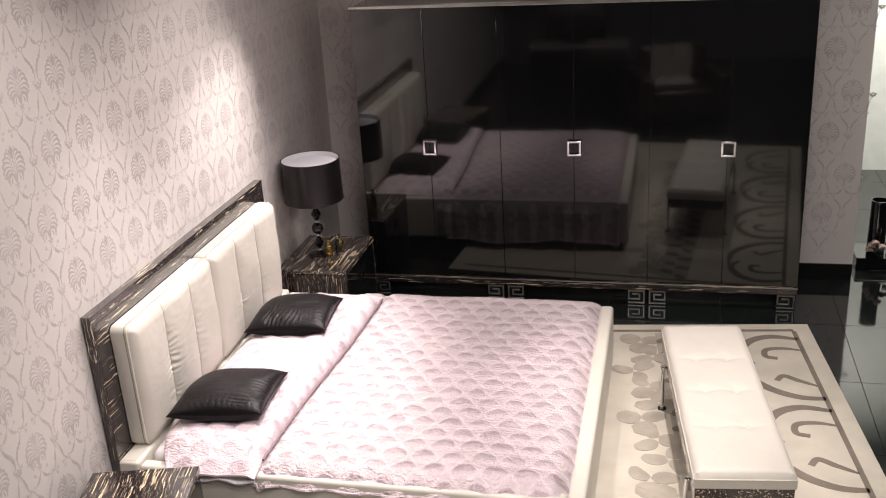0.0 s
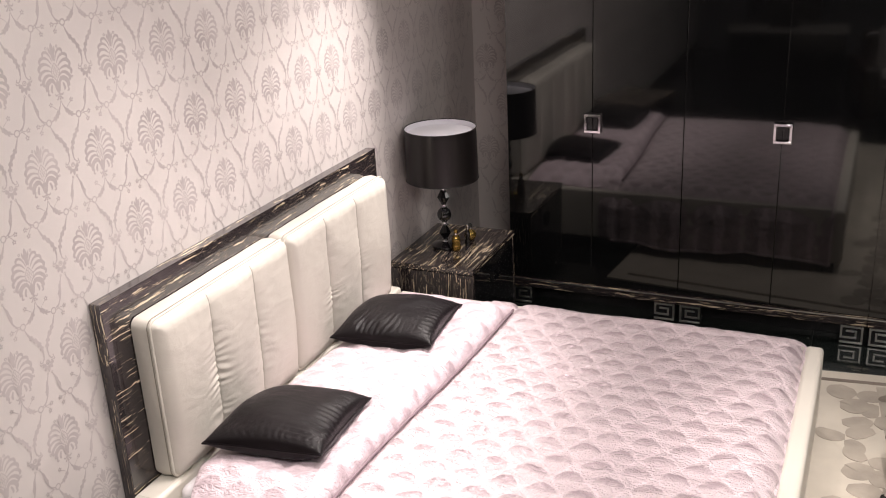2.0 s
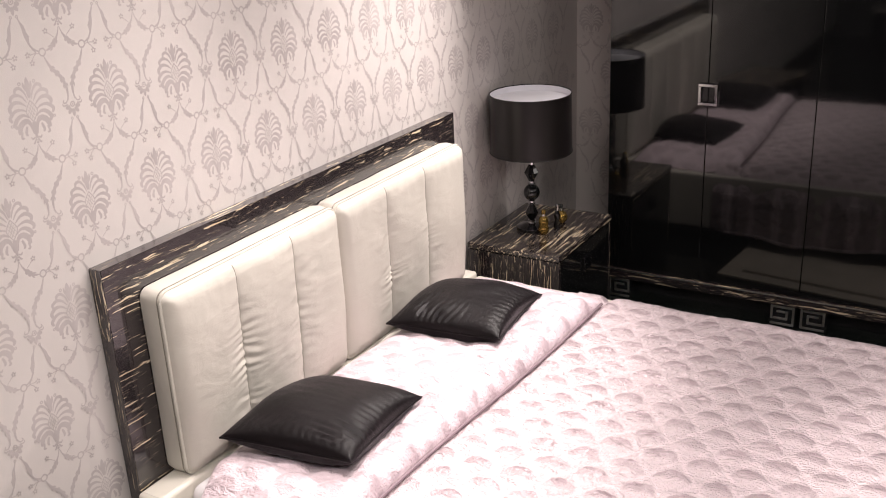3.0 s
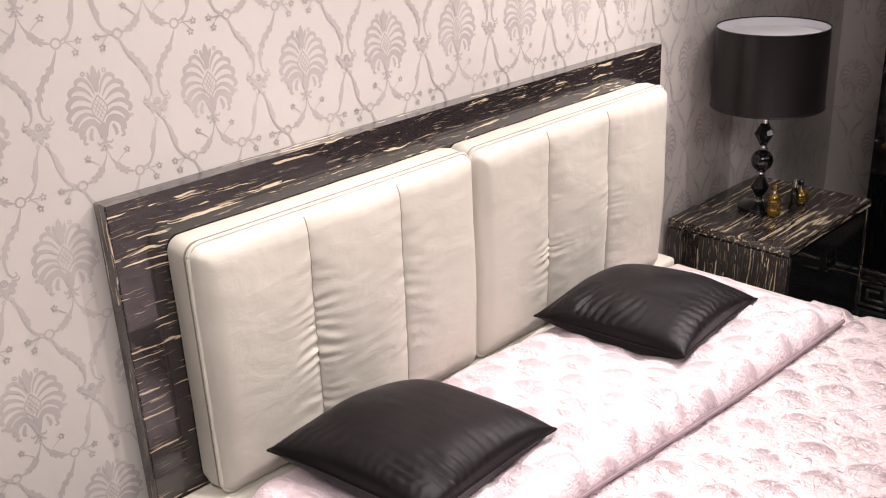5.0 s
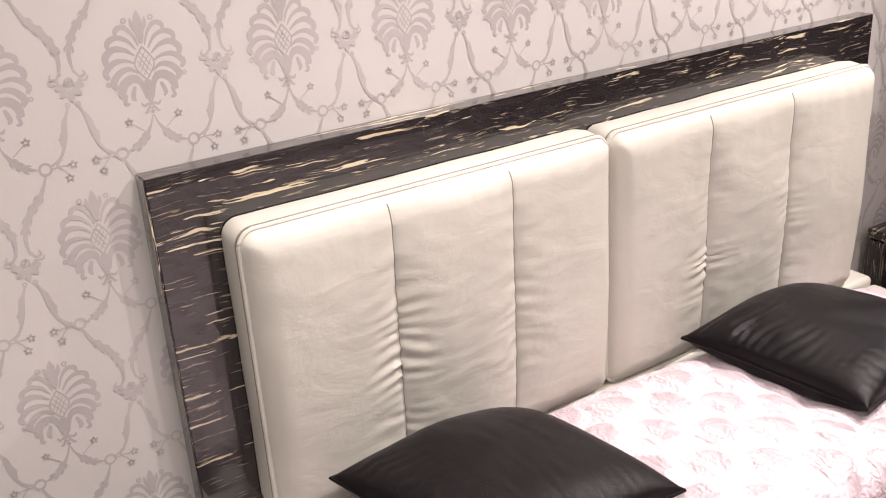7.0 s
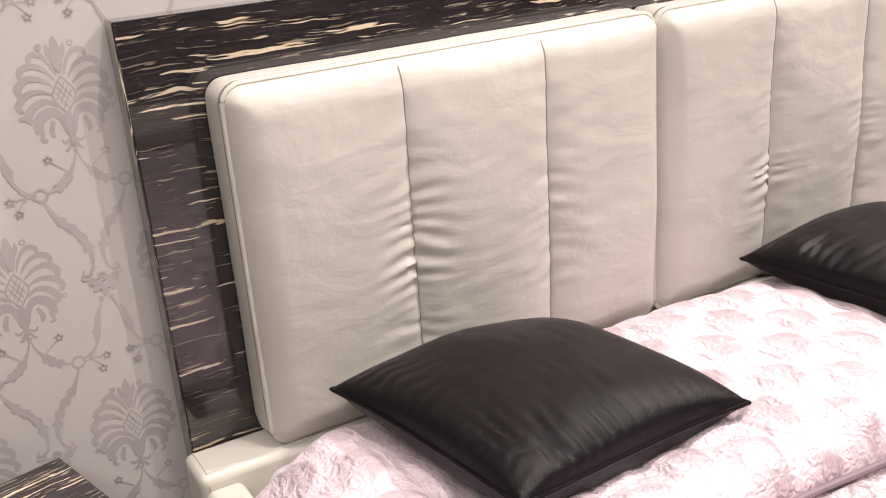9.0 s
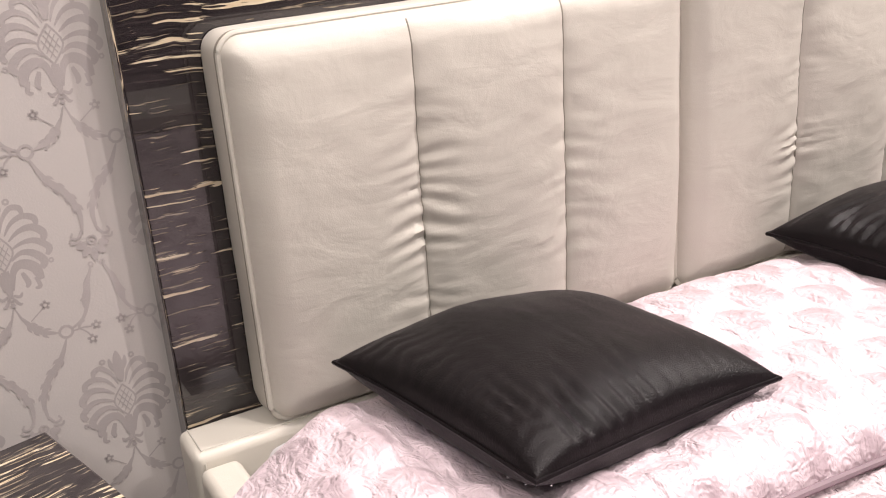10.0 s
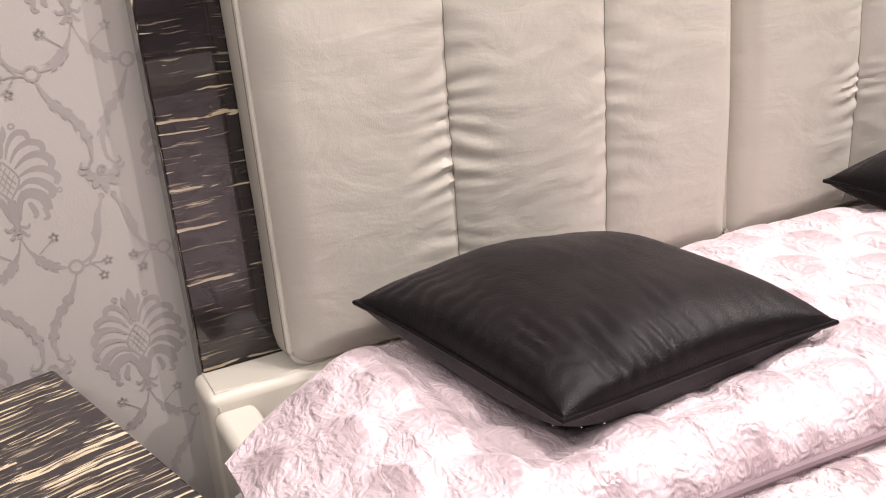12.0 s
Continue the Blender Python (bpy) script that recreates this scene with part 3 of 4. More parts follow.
def cushion(parent, y0, y1, seams, seed, z0=0.478, z1=1.135):
    """An upholstered headboard pad: three swelling channels, piped edge, wrinkles along the seams."""
    back, rim = 0.058, 0.138
    cuts = [y0, *seams, y1]

    def depth(y, z):
        k = max(i for i in range(3) if y >= cuts[i] - 1e-6)
        a, b = cuts[k], cuts[k + 1]
        u = (y - a) / (b - a)
        swell = max(0.0, 1 - abs(2 * u - 1) ** 2.6) ** 0.6
        v = (z - z0) / (z1 - z0)
        edge = min(1, min(v, 1 - v) / 0.09, min(y - y0, y1 - y) / 0.05)
        edge = math.sqrt(max(0, 1 - (1 - edge) ** 2))
        deep = min(1, (1 - v) / 0.30) ** 0.8 * (0.55 + 0.45 * min(1, v / 0.1))
        d = 0.001 + 0.030 * (1 - 0.72 * deep * (1 - swell)) * edge
        near = min(abs(y - s) for s in seams)
        pull = math.exp(-(near / 0.06) ** 2) * math.exp(-((v - 0.40) / 0.26) ** 2)
        side = 1.0 if y < min(seams, key=lambda k: abs(k - y)) else 0.8
        gate = max(0.0, 0.55 + 1.3 * noise.noise((min(seams, key=lambda k: abs(k - y)) * 7, z * 9, seed * 3 + side)))
        d += (0.0044 if abs(y - seams[0]) < 0.1 else 0.0016) * pull * gate * math.sin(z * 215 + 11 * noise.noise((y * 5, z * 11, seed + side)) + near * 30 * side)
        d += 0.003 * noise.noise((y * 7, z * 5, seed)) * edge
        d += 0.006 * noise.noise((y * 3.2, z * 3.2, seed + 9)) * edge
        d += 0.0016 * noise.noise((y * 16, z * 34, seed + 4)) * edge * (0.25 + math.exp(-(near / 0.11) ** 2))
        d += 0.0022 * noise.noise((y * 26, z * 12, seed + 6)) * edge * max(0.0, v - 0.8) * 5
        d += 0.024 * math.sin(math.pi * min(1.0, v * 0.78 + 0.10)) * edge
        return d

    nu, nv = 130, 96
    bm = bmesh.new()
    us = sorted({*[y0 + (y1 - y0) * i / nu for i in range(nu + 1)], *seams})
    zs = [z0 + (z1 - z0) * (j / nv) for j in range(nv + 1)]
    r = 0.035

    def corner(y, z):
        cy = min(max(y, y0 + r), y1 - r)
        cz = min(max(z, z0 + r), z1 - r)
        dy, dz = y - cy, z - cz
        big = max(abs(dy), abs(dz))
        if abs(dy) > 1e-9 and abs(dz) > 1e-9:
            f = big / math.hypot(dy, dz)
            return cy + dy * f, cz + dz * f
        return y, z
    front = []
    for y in us:
        col = []
        for z in zs:
            py, pz = corner(y, z)
            lean = 0.0
            col.append(bm.verts.new((rim + lean + depth(y, z), py, pz)))
        front.append(col)
    for i in range(len(us) - 1):
        for j in range(nv):
            bm.faces.new((front[i][j], front[i + 1][j], front[i + 1][j + 1], front[i][j + 1]))
    loop = [front[i][0] for i in range(len(us))] + front[-1][1:] + [front[i][nv] for i in range(len(us) - 2, -1, -1)] + [front[0][j] for j in range(nv - 1, 0, -1)]
    rings = [loop]
    for f, grow in ((0.75, 0.003), (0.4, 0.005), (0.0, 0.0)):
        ring = []
        for k, v in enumerate(loop):
            cy, cz = (y0 + y1) / 2, (z0 + z1) / 2
            wob = 0.003 * noise.noise((v.co.y * 6, v.co.z * 6, f + seed)) + grow
            ny = v.co.y + (wob if v.co.y > cy else -wob) * (abs(v.co.y - cy) > (y1 - y0) / 2 - 0.04)
            nz = v.co.z + (wob if v.co.z > cz else -wob) * (abs(v.co.z - cz) > (z1 - z0) / 2 - 0.04)
            ring.append(bm.verts.new((back + (v.co.x - back) * f, ny, nz)))
        rings.append(ring)
    m = len(loop)
    for a, b in zip(rings, rings[1:]):
        for k in range(m):
            bm.faces.new((a[k], a[(k + 1) % m], b[(k + 1) % m], b[k]))
    edge_line = [tuple(v.co + Vector((0.003, 0, 0))) for v in loop]
    pad = part("pad", bm, CREAM, parent, "cream leather pad with stitched channels")
    part("piping", tube(bmesh.new(), edge_line, 0.0052, 8, closed=True), PIPING, pad)
    # stitch line behind the piping, its colour darkened to hold the shadow there
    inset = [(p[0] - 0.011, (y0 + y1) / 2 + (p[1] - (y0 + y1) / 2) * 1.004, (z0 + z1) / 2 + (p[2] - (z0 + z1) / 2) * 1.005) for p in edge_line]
    part("welt_seam_shadow", tube(bmesh.new(), inset, 0.0022, 5, closed=True), SEAM_AND_SHADOW, pad, "dark stitch line beside the piping, shadow put into its colour")
    for s in seams:
        line = [(rim + depth(s, z) - 0.0005, s, z) for z in zs[2:-2]]
        part("seam", tube(bmesh.new(), line, 0.0020, 5), SEAM_AND_SHADOW, pad)
    return pad


def make_bed():
    bed = thing("bed", "double bed with a streaked ebony headboard and cream leather pads", "bed")
    head = part("headboard", boxed(0.004, 0.054, -HB_HALF, HB_HALF, 0.04, HB_TOP, bevel=0.0015), EBONY_HEAD, bed, "lacquered dark ebony panel with cream streaks")
    part("edge_strip", boxed(0.005, 0.0535, -HB_HALF - 0.003, -HB_HALF - 0.0002, 0.05, HB_TOP - 0.001, bevel=0.0008, segments=1), EBONY_Z, bed, "dark ebony edging")
    cushion(bed, -0.925, -0.026, (-0.618, -0.318), 2.0)
    cushion(bed, -0.022, 0.935, (0.288, 0.585), 5.0)
    part("head_rail", boxed(0.058, 0.165, -1.072, 1.03, 0.06, 0.474, bevel=0.016, segments=4), CREAM_RAIL, bed, "cream leather rail with stitched corners")
    part("side_rail", boxed(0.168, 2.26, -1.070, -1.000, 0.10, 0.455, bevel=0.016, segments=4), CREAM_RAIL, bed, "cream leather rail")
    part("side_rail", boxed(0.168, 2.26, 0.965, 1.028, 0.10, 0.455, bevel=0.016, segments=4), CREAM_RAIL, bed, "cream leather rail")
    part("foot_rail", boxed(2.263, 2.345, -1.070, 1.028, 0.08, 0.445, bevel=0.022, segments=4), CREAM_RAIL, bed, "cream leather rail")
    for y in (-1.02, 0.98):
        part("leg", boxed(2.22, 2.30, y - 0.03, y + 0.03, 0.012, 0.099, bevel=0.004), KEY_DARK, bed)
    # stitch lines of the visible rail corner
    bm = bmesh.new()
    tube(bm, [(0.1655, -1.056, z) for z in (0.08, 0.2, 0.34, 0.458)], 0.0016, 5)
    tube(bm, [(x, -1.055, 0.4745) for x in (0.07, 0.10, 0.13, 0.152)], 0.0016, 5)
    tube(bm, [(0.150, y, 0.4742) for y in (-1.055, -0.9, -0.75)], 0.0016, 5)
    part("stitching", bm, PIPING, bed)
    return bed


make_bed()
mattress = tagged(link("mattress", boxed(0.18, 2.20, -0.97, 0.940, 0.30, 0.474, bevel=0.04, segments=4), LINING), "white mattress under the quilt", "mattress")


def scallops(x, y):
    """Relief of the quilted fans: puffed half-rounds in staggered rows, 0..1."""
    x += 0.014 * noise.noise((x * 5, y * 5, 4.0))
    y += 0.014 * noise.noise((x * 5, y * 5, 9.0))
    r = math.floor(y / FAN_Y)
    fu = (x / FAN_X + 0.21 + 0.5 * (r % 2)) % 1.0 - 0.5
    fv = (y / FAN_Y) % 1.0 - 0.5 + 0.20
    d = (fu / 0.42) ** 2 + (fv / 0.62) ** 2
    return max(0.0, 1 - d) ** 0.5 * (0.55 + 0.75 * max(0.0, fv + 0.2))


def quilt_top(x, y):
    z = 0.502 + 0.010 * scallops(x, y)
    z += 0.008 * noise.noise((x * 3.5, y * 3.5, 1.0)) + 0.005 * noise.noise((x * 14, y * 14, 2.0)) + 0.003 * noise.noise((x * 34, y * 27, 5.0))
    return z


def make_quilt():
    quilt = thing("quilt", "lilac satin quilt with stitched fan pattern, spread over the bed", "quilt")
    X0, X1, Y0, Y1 = 0.74, 2.262, -1.075, 1.02
    hang = 0.36

    def place(u, v):
        x, s = X0 + (X1 - X0) * u, Y0 + (Y1 - Y0 + hang) * v
        over = max(0.0, s - Y1)
        y = min(s, Y1)
        lip = 0.83 + 0.045 * min(s, 0.98) + 0.008 * math.sin(min(s, 0.98) * 4.1 + 0.4)
        z = quilt_top(x, s) - 0.026 * math.exp(-((x - lip - 0.006) / 0.020) ** 2) - 0.014 * scallops(x, s) * max(0.0, 1 - min(X1 - x, s - Y0, abs(Y1 - s)) / 0.14)
        d = min(X1 - x, y - Y0, Y1 - y)
        # rounded fall over the edges, and the length that hangs on the window side
        fall = max(0.0, 1 - d / 0.10)
        z -= 0.060 * fall ** 2.2
        if X1 - x < 0.08:
            x += 0.005 * math.sin(y * 38) * fall
        if y - Y0 < 0.1:
            y += 0.008 * math.sin(x * 29) * fall
            z -= 0.02 * fall
        if over:
            lean = min(1.0, over / 0.1)
            y += 0.022 * lean + 0.016 * math.sin(x * 17 + 2 * noise.noise((x * 3, 0, 1))) * lean + 0.5 * (z - 0.44)
            z = 0.438 - over * (0.93 + 0.05 * math.sin(x * 6))
        return x, y, z
    bm = grid_mesh(190, 300, place)
    ext = bmesh.ops.extrude_face_region(bm, geom=bm.faces[:])
    low = [v for v in ext["geom"] if isinstance(v, bmesh.types.BMVert)]
    for v in low:
        v.co.z -= 0.022
        if v.co.y > 1.0:
            v.co.y -= 0.014
    part("cover", bm, QUILT, quilt, "lilac fan-quilted satin")
    hem = []
    for k in range(60):
        hem.append(place(1.0, 1 - k / 60))
    part("foot_hem", tube(bmesh.new(), [(p[0] + 0.001, p[1], p[2] - 0.011) for p in hem], 0.010, 8), QUILT, quilt)
    for v in (0.0, 1.0):
        part("side_hem", tube(bmesh.new(), [(p[0], p[1], p[2] - 0.011) for p in (place(0.06 + 0.94 * k / 60, v) for k in range(61))], 0.010, 8), QUILT, quilt)
    return quilt


make_quilt()


def make_fold():
    """The turned-down head of the quilt: a thick doubled band with a soft lip."""
    fold = thing("turned_down_quilt", "turned-down lilac satin quilt band with a puffy lip", "quilt")
    X0, X1, Y0, Y1 = 0.205, 0.83, -1.095, 0.985

    def outline(v):
        y = Y0 + (Y1 - Y0) * v
        lip = X1 + 0.045 * y + 0.008 * math.sin(y * 4.1 + 0.4)
        back = X0 + 0.01 * math.sin(y * 5) + 0.115 * max(0, (-0.86 - y) / 0.235) ** 1.2
        return y, back, lip

    def place(u, v):
        y, back, lip = outline(v)
        a = u * math.pi * 1.0
        # section: flat bottom lip, up and over to the back
        s = (1 - math.cos(a)) / 2
        x = back + (lip - back) * s
        prof = max(0, min(1, (lip - x) / 0.07)) if x > (back + lip) / 2 else max(0, min(1, (x - back) / 0.20))
        prof = math.sqrt(max(0, 1 - (1 - prof) ** 2))
        z = 0.494 + 0.066 * prof
        z += (0.016 * scallops(x, y) + 0.012 * noise.noise((x * 4, y * 4, 7)) + 0.005 * noise.noise((x * 15, y * 15, 3))) * prof
        # hollows pressed by the two cushions
        for cx, cy in ((0.40, -0.555), (0.41, 0.435)):
            z -= 0.050 * math.exp(-(((x - cx) / 0.27) ** 4 + ((y - cy) / 0.27) ** 4)) * prof
        end = min(y - Y0, Y1 - y)
        fall = max(0, 1 - end / 0.27)
        z -= max(0.0, z - 0.462) * fall ** 1.7
        if fall:
            pleat = math.sin(x * 46 + 3 * noise.noise((x * 5, 2.0, 6.0)))
            y += 0.007 * math.sin(x * 21) * fall
            z += (0.007 * pleat * fall * (1 - 0.6 * fall) + 0.005 * math.sin(x * 27 + 1) * fall ** 3)
        return x, y, z
    bm = grid_mesh(90, 210, place)
    ext = bmesh.ops.extrude_face_region(bm, geom=bm.faces[:])
    for v in ext["geom"]:
        if isinstance(v, bmesh.types.BMVert):
            v.co.z = min(v.co.z - 0.009, 0.489)
    part("band", bm, QUILT_BACK, fold, "lilac fan-quilted satin")

    # dark tube along the foot of the lip, standing in for the crevice's shadow
    lip_line = []
    for k in range(81):
        y, back, lip = outline(0.05 + 0.9 * k / 80)
        lip_line.append((lip + 0.004, y, 0.494))
    part("lip_shadow", tube(bmesh.new(), lip_line, 0.0065, 8), LIP_SHADOW, fold, "dark mauve line at the lip, a painted shadow")

    def under(u, v):
        x = 0.36 + 0.42 * u
        y = -1.092 + 0.09 * v
        z = 0.448 - 0.022 * (1 - v) + 0.010 * math.sin(x * 34 + v) * (1 - v)
        return x, y, z
    bm = grid_mesh(60, 8, under)
    ext = bmesh.ops.extrude_face_region(bm, geom=bm.faces[:])
    for v in ext["geom"]:
        if isinstance(v, bmesh.types.BMVert):
            v.co.z -= 0.006
    part("lining", bm, LINING, fold, "white crumpled lining")
    return fold


make_fold()


def make_pillow(m, seed):
    """A square velvet scatter cushion with pinched corners, a welt seam and gathers."""
    pillow = thing("scatter_cushion", "black velvet scatter cushion with pinched corners on the quilt", "cushion", "velvet cushions on the bed", m)
    half, N = 0.250, 100

    def side(sign):
        def place(u, v):
            a, b = 2 * u - 1, 2 * v - 1
            x = half * a * (1 - 0.085 * (1 - abs(b) ** 2) * abs(a) ** 6)
            y = half * b * (1 - 0.085 * (1 - abs(a) ** 2) * abs(b) ** 6)
            e = max(0, (1 - abs(a) ** 2.4)) * max(0, (1 - abs(b) ** 2.4))
            h = e ** 0.42
            top = 0.080 if sign > 0 else 0.076
            z = sign * top * h
            if sign > 0:
                p, q = (a, b) if seed < 3 else (-b, a)
                near = (1 - p) / 0.13
                if near > 0:
                    near *= 0.72 + 0.5 * noise.noise((q * 4, seed, 1.0))
                    fold = near * math.exp(1 - near) * (math.exp(-((q + 0.40) / 0.42) ** 2) + 0.12)
                    wave = q * 27 + 2.6 * noise.noise((p * 1.5, q * 2, seed)) + 2.6 * p
                    z -= 0.0085 * fold * abs(math.sin(wave)) ** 2 * min(1, h * 1.6) * max(0.0, 0.6 + 1.5 * noise.noise((q * 5, p * 3, seed + 2)))
                other = (1 + b if seed < 3 else 1 - a) / 0.12
                if other > 0:
                    run = a if seed < 3 else b
                    z -= 0.002 * other * math.exp(1 - other) * abs(math.sin(run * 24 + 2 * noise.noise((run * 3, other, seed)))) ** 3 * min(1, h * 1.6)
                z += 0.0010 * noise.noise((a * 3, b * 9, seed)) * h
                z += 0.012 * noise.noise((a * 1.5, b * 1.5, seed)) * h
            w = max(0.0, ((a - b) / 2 - 0.35) / 0.65) ** 2
            back = max(0.0, ((b - a) / 2 - 0.35) / 0.65) ** 2
            x, y, z = x - 0.010 * w + 0.05 * back, y + 0.010 * w - 0.05 * back, z + 0.018 * w - 0.03 * back
            return x, y, z
        return place
    bm = grid_mesh(N, N, side(1))
    low = grid_mesh(N // 2, N // 2, side(-1))
    me = bpy.data.meshes.new("tmp")
    low.to_mesh(me)
    low.free()
    bm2 = bmesh.new()
    bm2.from_mesh(me)
    bpy.data.meshes.remove(me)
    part("cover", bm, VELVET, pillow, "black velvet")
    part("underside", bm2, VELVET, pillow, "black velvet")
    edge = []
    place = side(1)
    for k in range(4):
        for i in range(24):
            t = i / 24
            u, v = ((t, 0), (1, t), (1 - t, 1), (0, 1 - t))[k]
            edge.append(place(u, v))
    part("welt", tube(bmesh.new(), edge, 0.0042, 6, closed=True), VELVET, pillow)
    down = side(-1)
    for k in range(11):
        for u, v in ((0.1 + 0.08 * k, 0.045), (0.955, 0.1 + 0.08 * k)):
            p = down(u, v)
            bm = bmesh.new()
            bmesh.ops.create_icosphere(bm, subdivisions=1, radius=0.002, matrix=Matrix.Translation((p[0], p[1], p[2] - 0.001)))
            part("rhinestone", bm, ROUND_STUD, pillow, "tiny clear stone" if k == 0 else "")
    return pillow


make_pillow(pose(0.440, -0.556, 0.585, -1.5, 1.0, 6.5), 1.3)
make_pillow(pose(0.436, 0.442, 0.571, 0.5, 2.0, 6.8), 4.1)


# ---- nightstands ----
def make_nightstand(y0, y1, label):
    n = thing("nightstand", label, "nightstand", "nightstands beside the bed")
    top = 0.545
    x0, x1 = 0.022, 0.525
    part("tabletop", boxed(x0, x1, y0, y1, top - 0.030, top, bevel=0.003), EBONY_TOP, n, "lacquered streaked ebony top")
    part("groove", boxed(x0 + 0.008, x1 - 0.008, y0 + 0.008, y1 - 0.008, top - 0.036, top - 0.0305, bevel=0), KEY_DARK, n)
    part("side_panel", boxed(x0, x1 - 0.004, y0, y0 + 0.025, 0.06, top - 0.0365, bevel=0.002), EBONY_Z, n)
    part("side_panel", boxed(x0, x1 - 0.004, y1 - 0.025, y1, 0.06, top - 0.0365, bevel=0.002), EBONY_Z, n)
    part("body", boxed(x0 + 0.002, x1 - 0.03, y0 + 0.026, y1 - 0.026, 0.065, top - 0.038, bevel=0.002), KEY_DARK, n)
    part("plinth", boxed(x0 + 0.02, x1 - 0.05, y0 + 0.03, y1 - 0.03, 0.0, 0.064, bevel=0.002), KEY_DARK, n)
    for z0, z1 in ((0.068, 0.284), (0.289, 0.505)):
        d = part("drawer", boxed(x1 - 0.028, x1 - 0.004, y0 + 0.028, y1 - 0.028, z0, z1, bevel=0.002), BLACK_LACQUER, n, "black high-gloss drawer front")
        bm = bmesh.new()
        yc, zc = (y0 + y1) / 2, (z0 + z1) / 2
        for a, b, c, e in ((-0.045, 0.045, 0.028, 0.038), (-0.045, 0.045, -0.038, -0.028), (-0.045, -0.035, -0.0275, 0.0275), (0.035, 0.045, -0.0275, 0.0275), (-0.018, 0.018, -0.006, 0.006)):
            box(bm, x1 - 0.0045, x1 + 0.010, yc + a, yc + b, zc + c, zc + e, bevel=0.0015)
        part("handle", bm, CRYSTAL, d, "dark glossy square handle")
    return n


make_nightstand(1.19, 1.86, "streaked ebony nightstand with black gloss drawers under a lamp")
near_stand = make_nightstand(-1.93, -1.262, "streaked ebony nightstand with an empty lacquered top")
near_stand.matrix_world = Matrix.Translation((0.055, -1.272, 0)) @ pose(0, 0, 0, 0, 0, 14) @ Matrix.Translation((-0.022, 1.262, 0))

# ---- table lamp ----


def make_lamp(x, y, z):
    lamp = thing("table_lamp", "black drum-shade table lamp with crystal balls on a nightstand", "lamp", m=pose(x, y, z))
    part("base", lathe([(0, 0), (0.078, 0), (0.080, 0.006), (0.078, 0.016), (0.055, 0.022), (0.030, 0.028), (0, 0.028)]), CRYSTAL, lamp, "round black glass base")
    z1 = 0.028
    for k, (r, h, kind) in enumerate(((0.036, 0.085, 6), (0.042, 0.086, 0), (0.038, 0.088, 6))):
        part("collar", lathe([(0, z1), (0.017, z1), (0.020, z1 + 0.004), (0.014, z1 + 0.010), (0.014, z1 + 0.016), (0.019, z1 + 0.021), (0, z1 + 0.021)], 24), CHROME, lamp, "chrome collar")
        z1 += 0.020
        if kind:
            prof = [(0, z1), (r * 0.35, z1), (r, z1 + h * 0.5), (r * 0.35, z1 + h), (0, z1 + h)]
            part("crystal", lathe(prof, facets=8), CRYSTAL, lamp, "faceted black crystal")
        else:
            prof = [(r * math.sin(math.pi * i / 16), z1 + h * (1 - math.cos(math.pi * i / 16)) / 2) for i in range(17)]
            part("crystal", lathe(prof), CRYSTAL, lamp, "round black crystal ball")
        z1 += h
    part("stem", lathe([(0, z1 - 0.004), (0.014, z1 - 0.004), (0.014, z1 + 0.05), (0.010, z1 + 0.055), (0.010, z1 + 0.16), (0, z1 + 0.16)], 20), CHROME, lamp, "chrome stem")
    s0, s1, r0, r1 = 0.415, 0.708, 0.206, 0.202
    part("shade", lathe([(r0, s0), (r1, s1), (r1 - 0.0016, s1 + 0.0005), (r0 - 0.0016, s0 - 0.0005), (r0, s0)], 72), SHADE, lamp, "black satin drum shade")
    part("shade_lining", lathe([(r0 - 0.0022, s0 + 0.001), (r1 - 0.0022, s1 - 0.002), (r1 - 0.004, s1 - 0.002), (r0 - 0.004, s0 + 0.001), (r0 - 0.0022, s0 + 0.001)], 72), SHADE_IN, lamp, "white lining")
    part("diffuser", lathe([(0, s1 - 0.035), (r1 - 0.005, s1 - 0.035), (r1 - 0.005, s1 - 0.031), (0, s1 - 0.031)], 72), SHADE_IN, lamp, "white top diffuser")
    for r, s in ((r0, s0), (r1, s1)):
        part("rim", tube(bmesh.new(), [(r * math.cos(2 * math.pi * k / 72), r * math.sin(2 * math.pi * k / 72), s) for k in range(72)], 0.0028, 6, closed=True), SHADE, lamp)
    return lamp


make_lamp(0.232, 1.50, 0.5455)


def make_bottle(x, y, profile, body, cap, label):
    b = thing("perfume_bottle", label, "bottle", "bottles on the nightstand", pose(x, y, 0.5455))
    h = profile[-1][1]
    part("body", lathe([(0, 0), *profile, (0, h)], 28), body, b)
    part("neck", lathe([(0, h), (0.009, h), (0.009, h + 0.012), (0, h + 0.012)], 20), CHROME, b, "metal neck")
    part("cap", lathe([(0, h + 0.012), (0.011, h + 0.012), (0.012, h + 0.030), (0.008, h + 0.034), (0, h + 0.034)], 20), cap, b)
    return b


make_bottle(0.318, 1.455, [(0.020, 0), (0.027, 0.012), (0.027, 0.030), (0.022, 0.046), (0.026, 0.060), (0.020, 0.085), (0.012, 0.093)], GOLD, GOLD, "ribbed gold perfume bottle beside the lamp")
make_bottle(0.352, 1.545, [(0.016, 0), (0.018, 0.02), (0.011, 0.05), (0.016, 0.075), (0.008, 0.1)], CRYSTAL, CHROME, "slim dark glass bottle with chrome stopper")
make_bottle(0.330, 1.640, [(0.018, 0), (0.034, 0.018), (0.036, 0.036), (0.026, 0.056), (0.010, 0.066)], GOLD, KEY_DARK, "round amber glass bottle beside the lamp")

# ---- bench at the foot of the bed ----


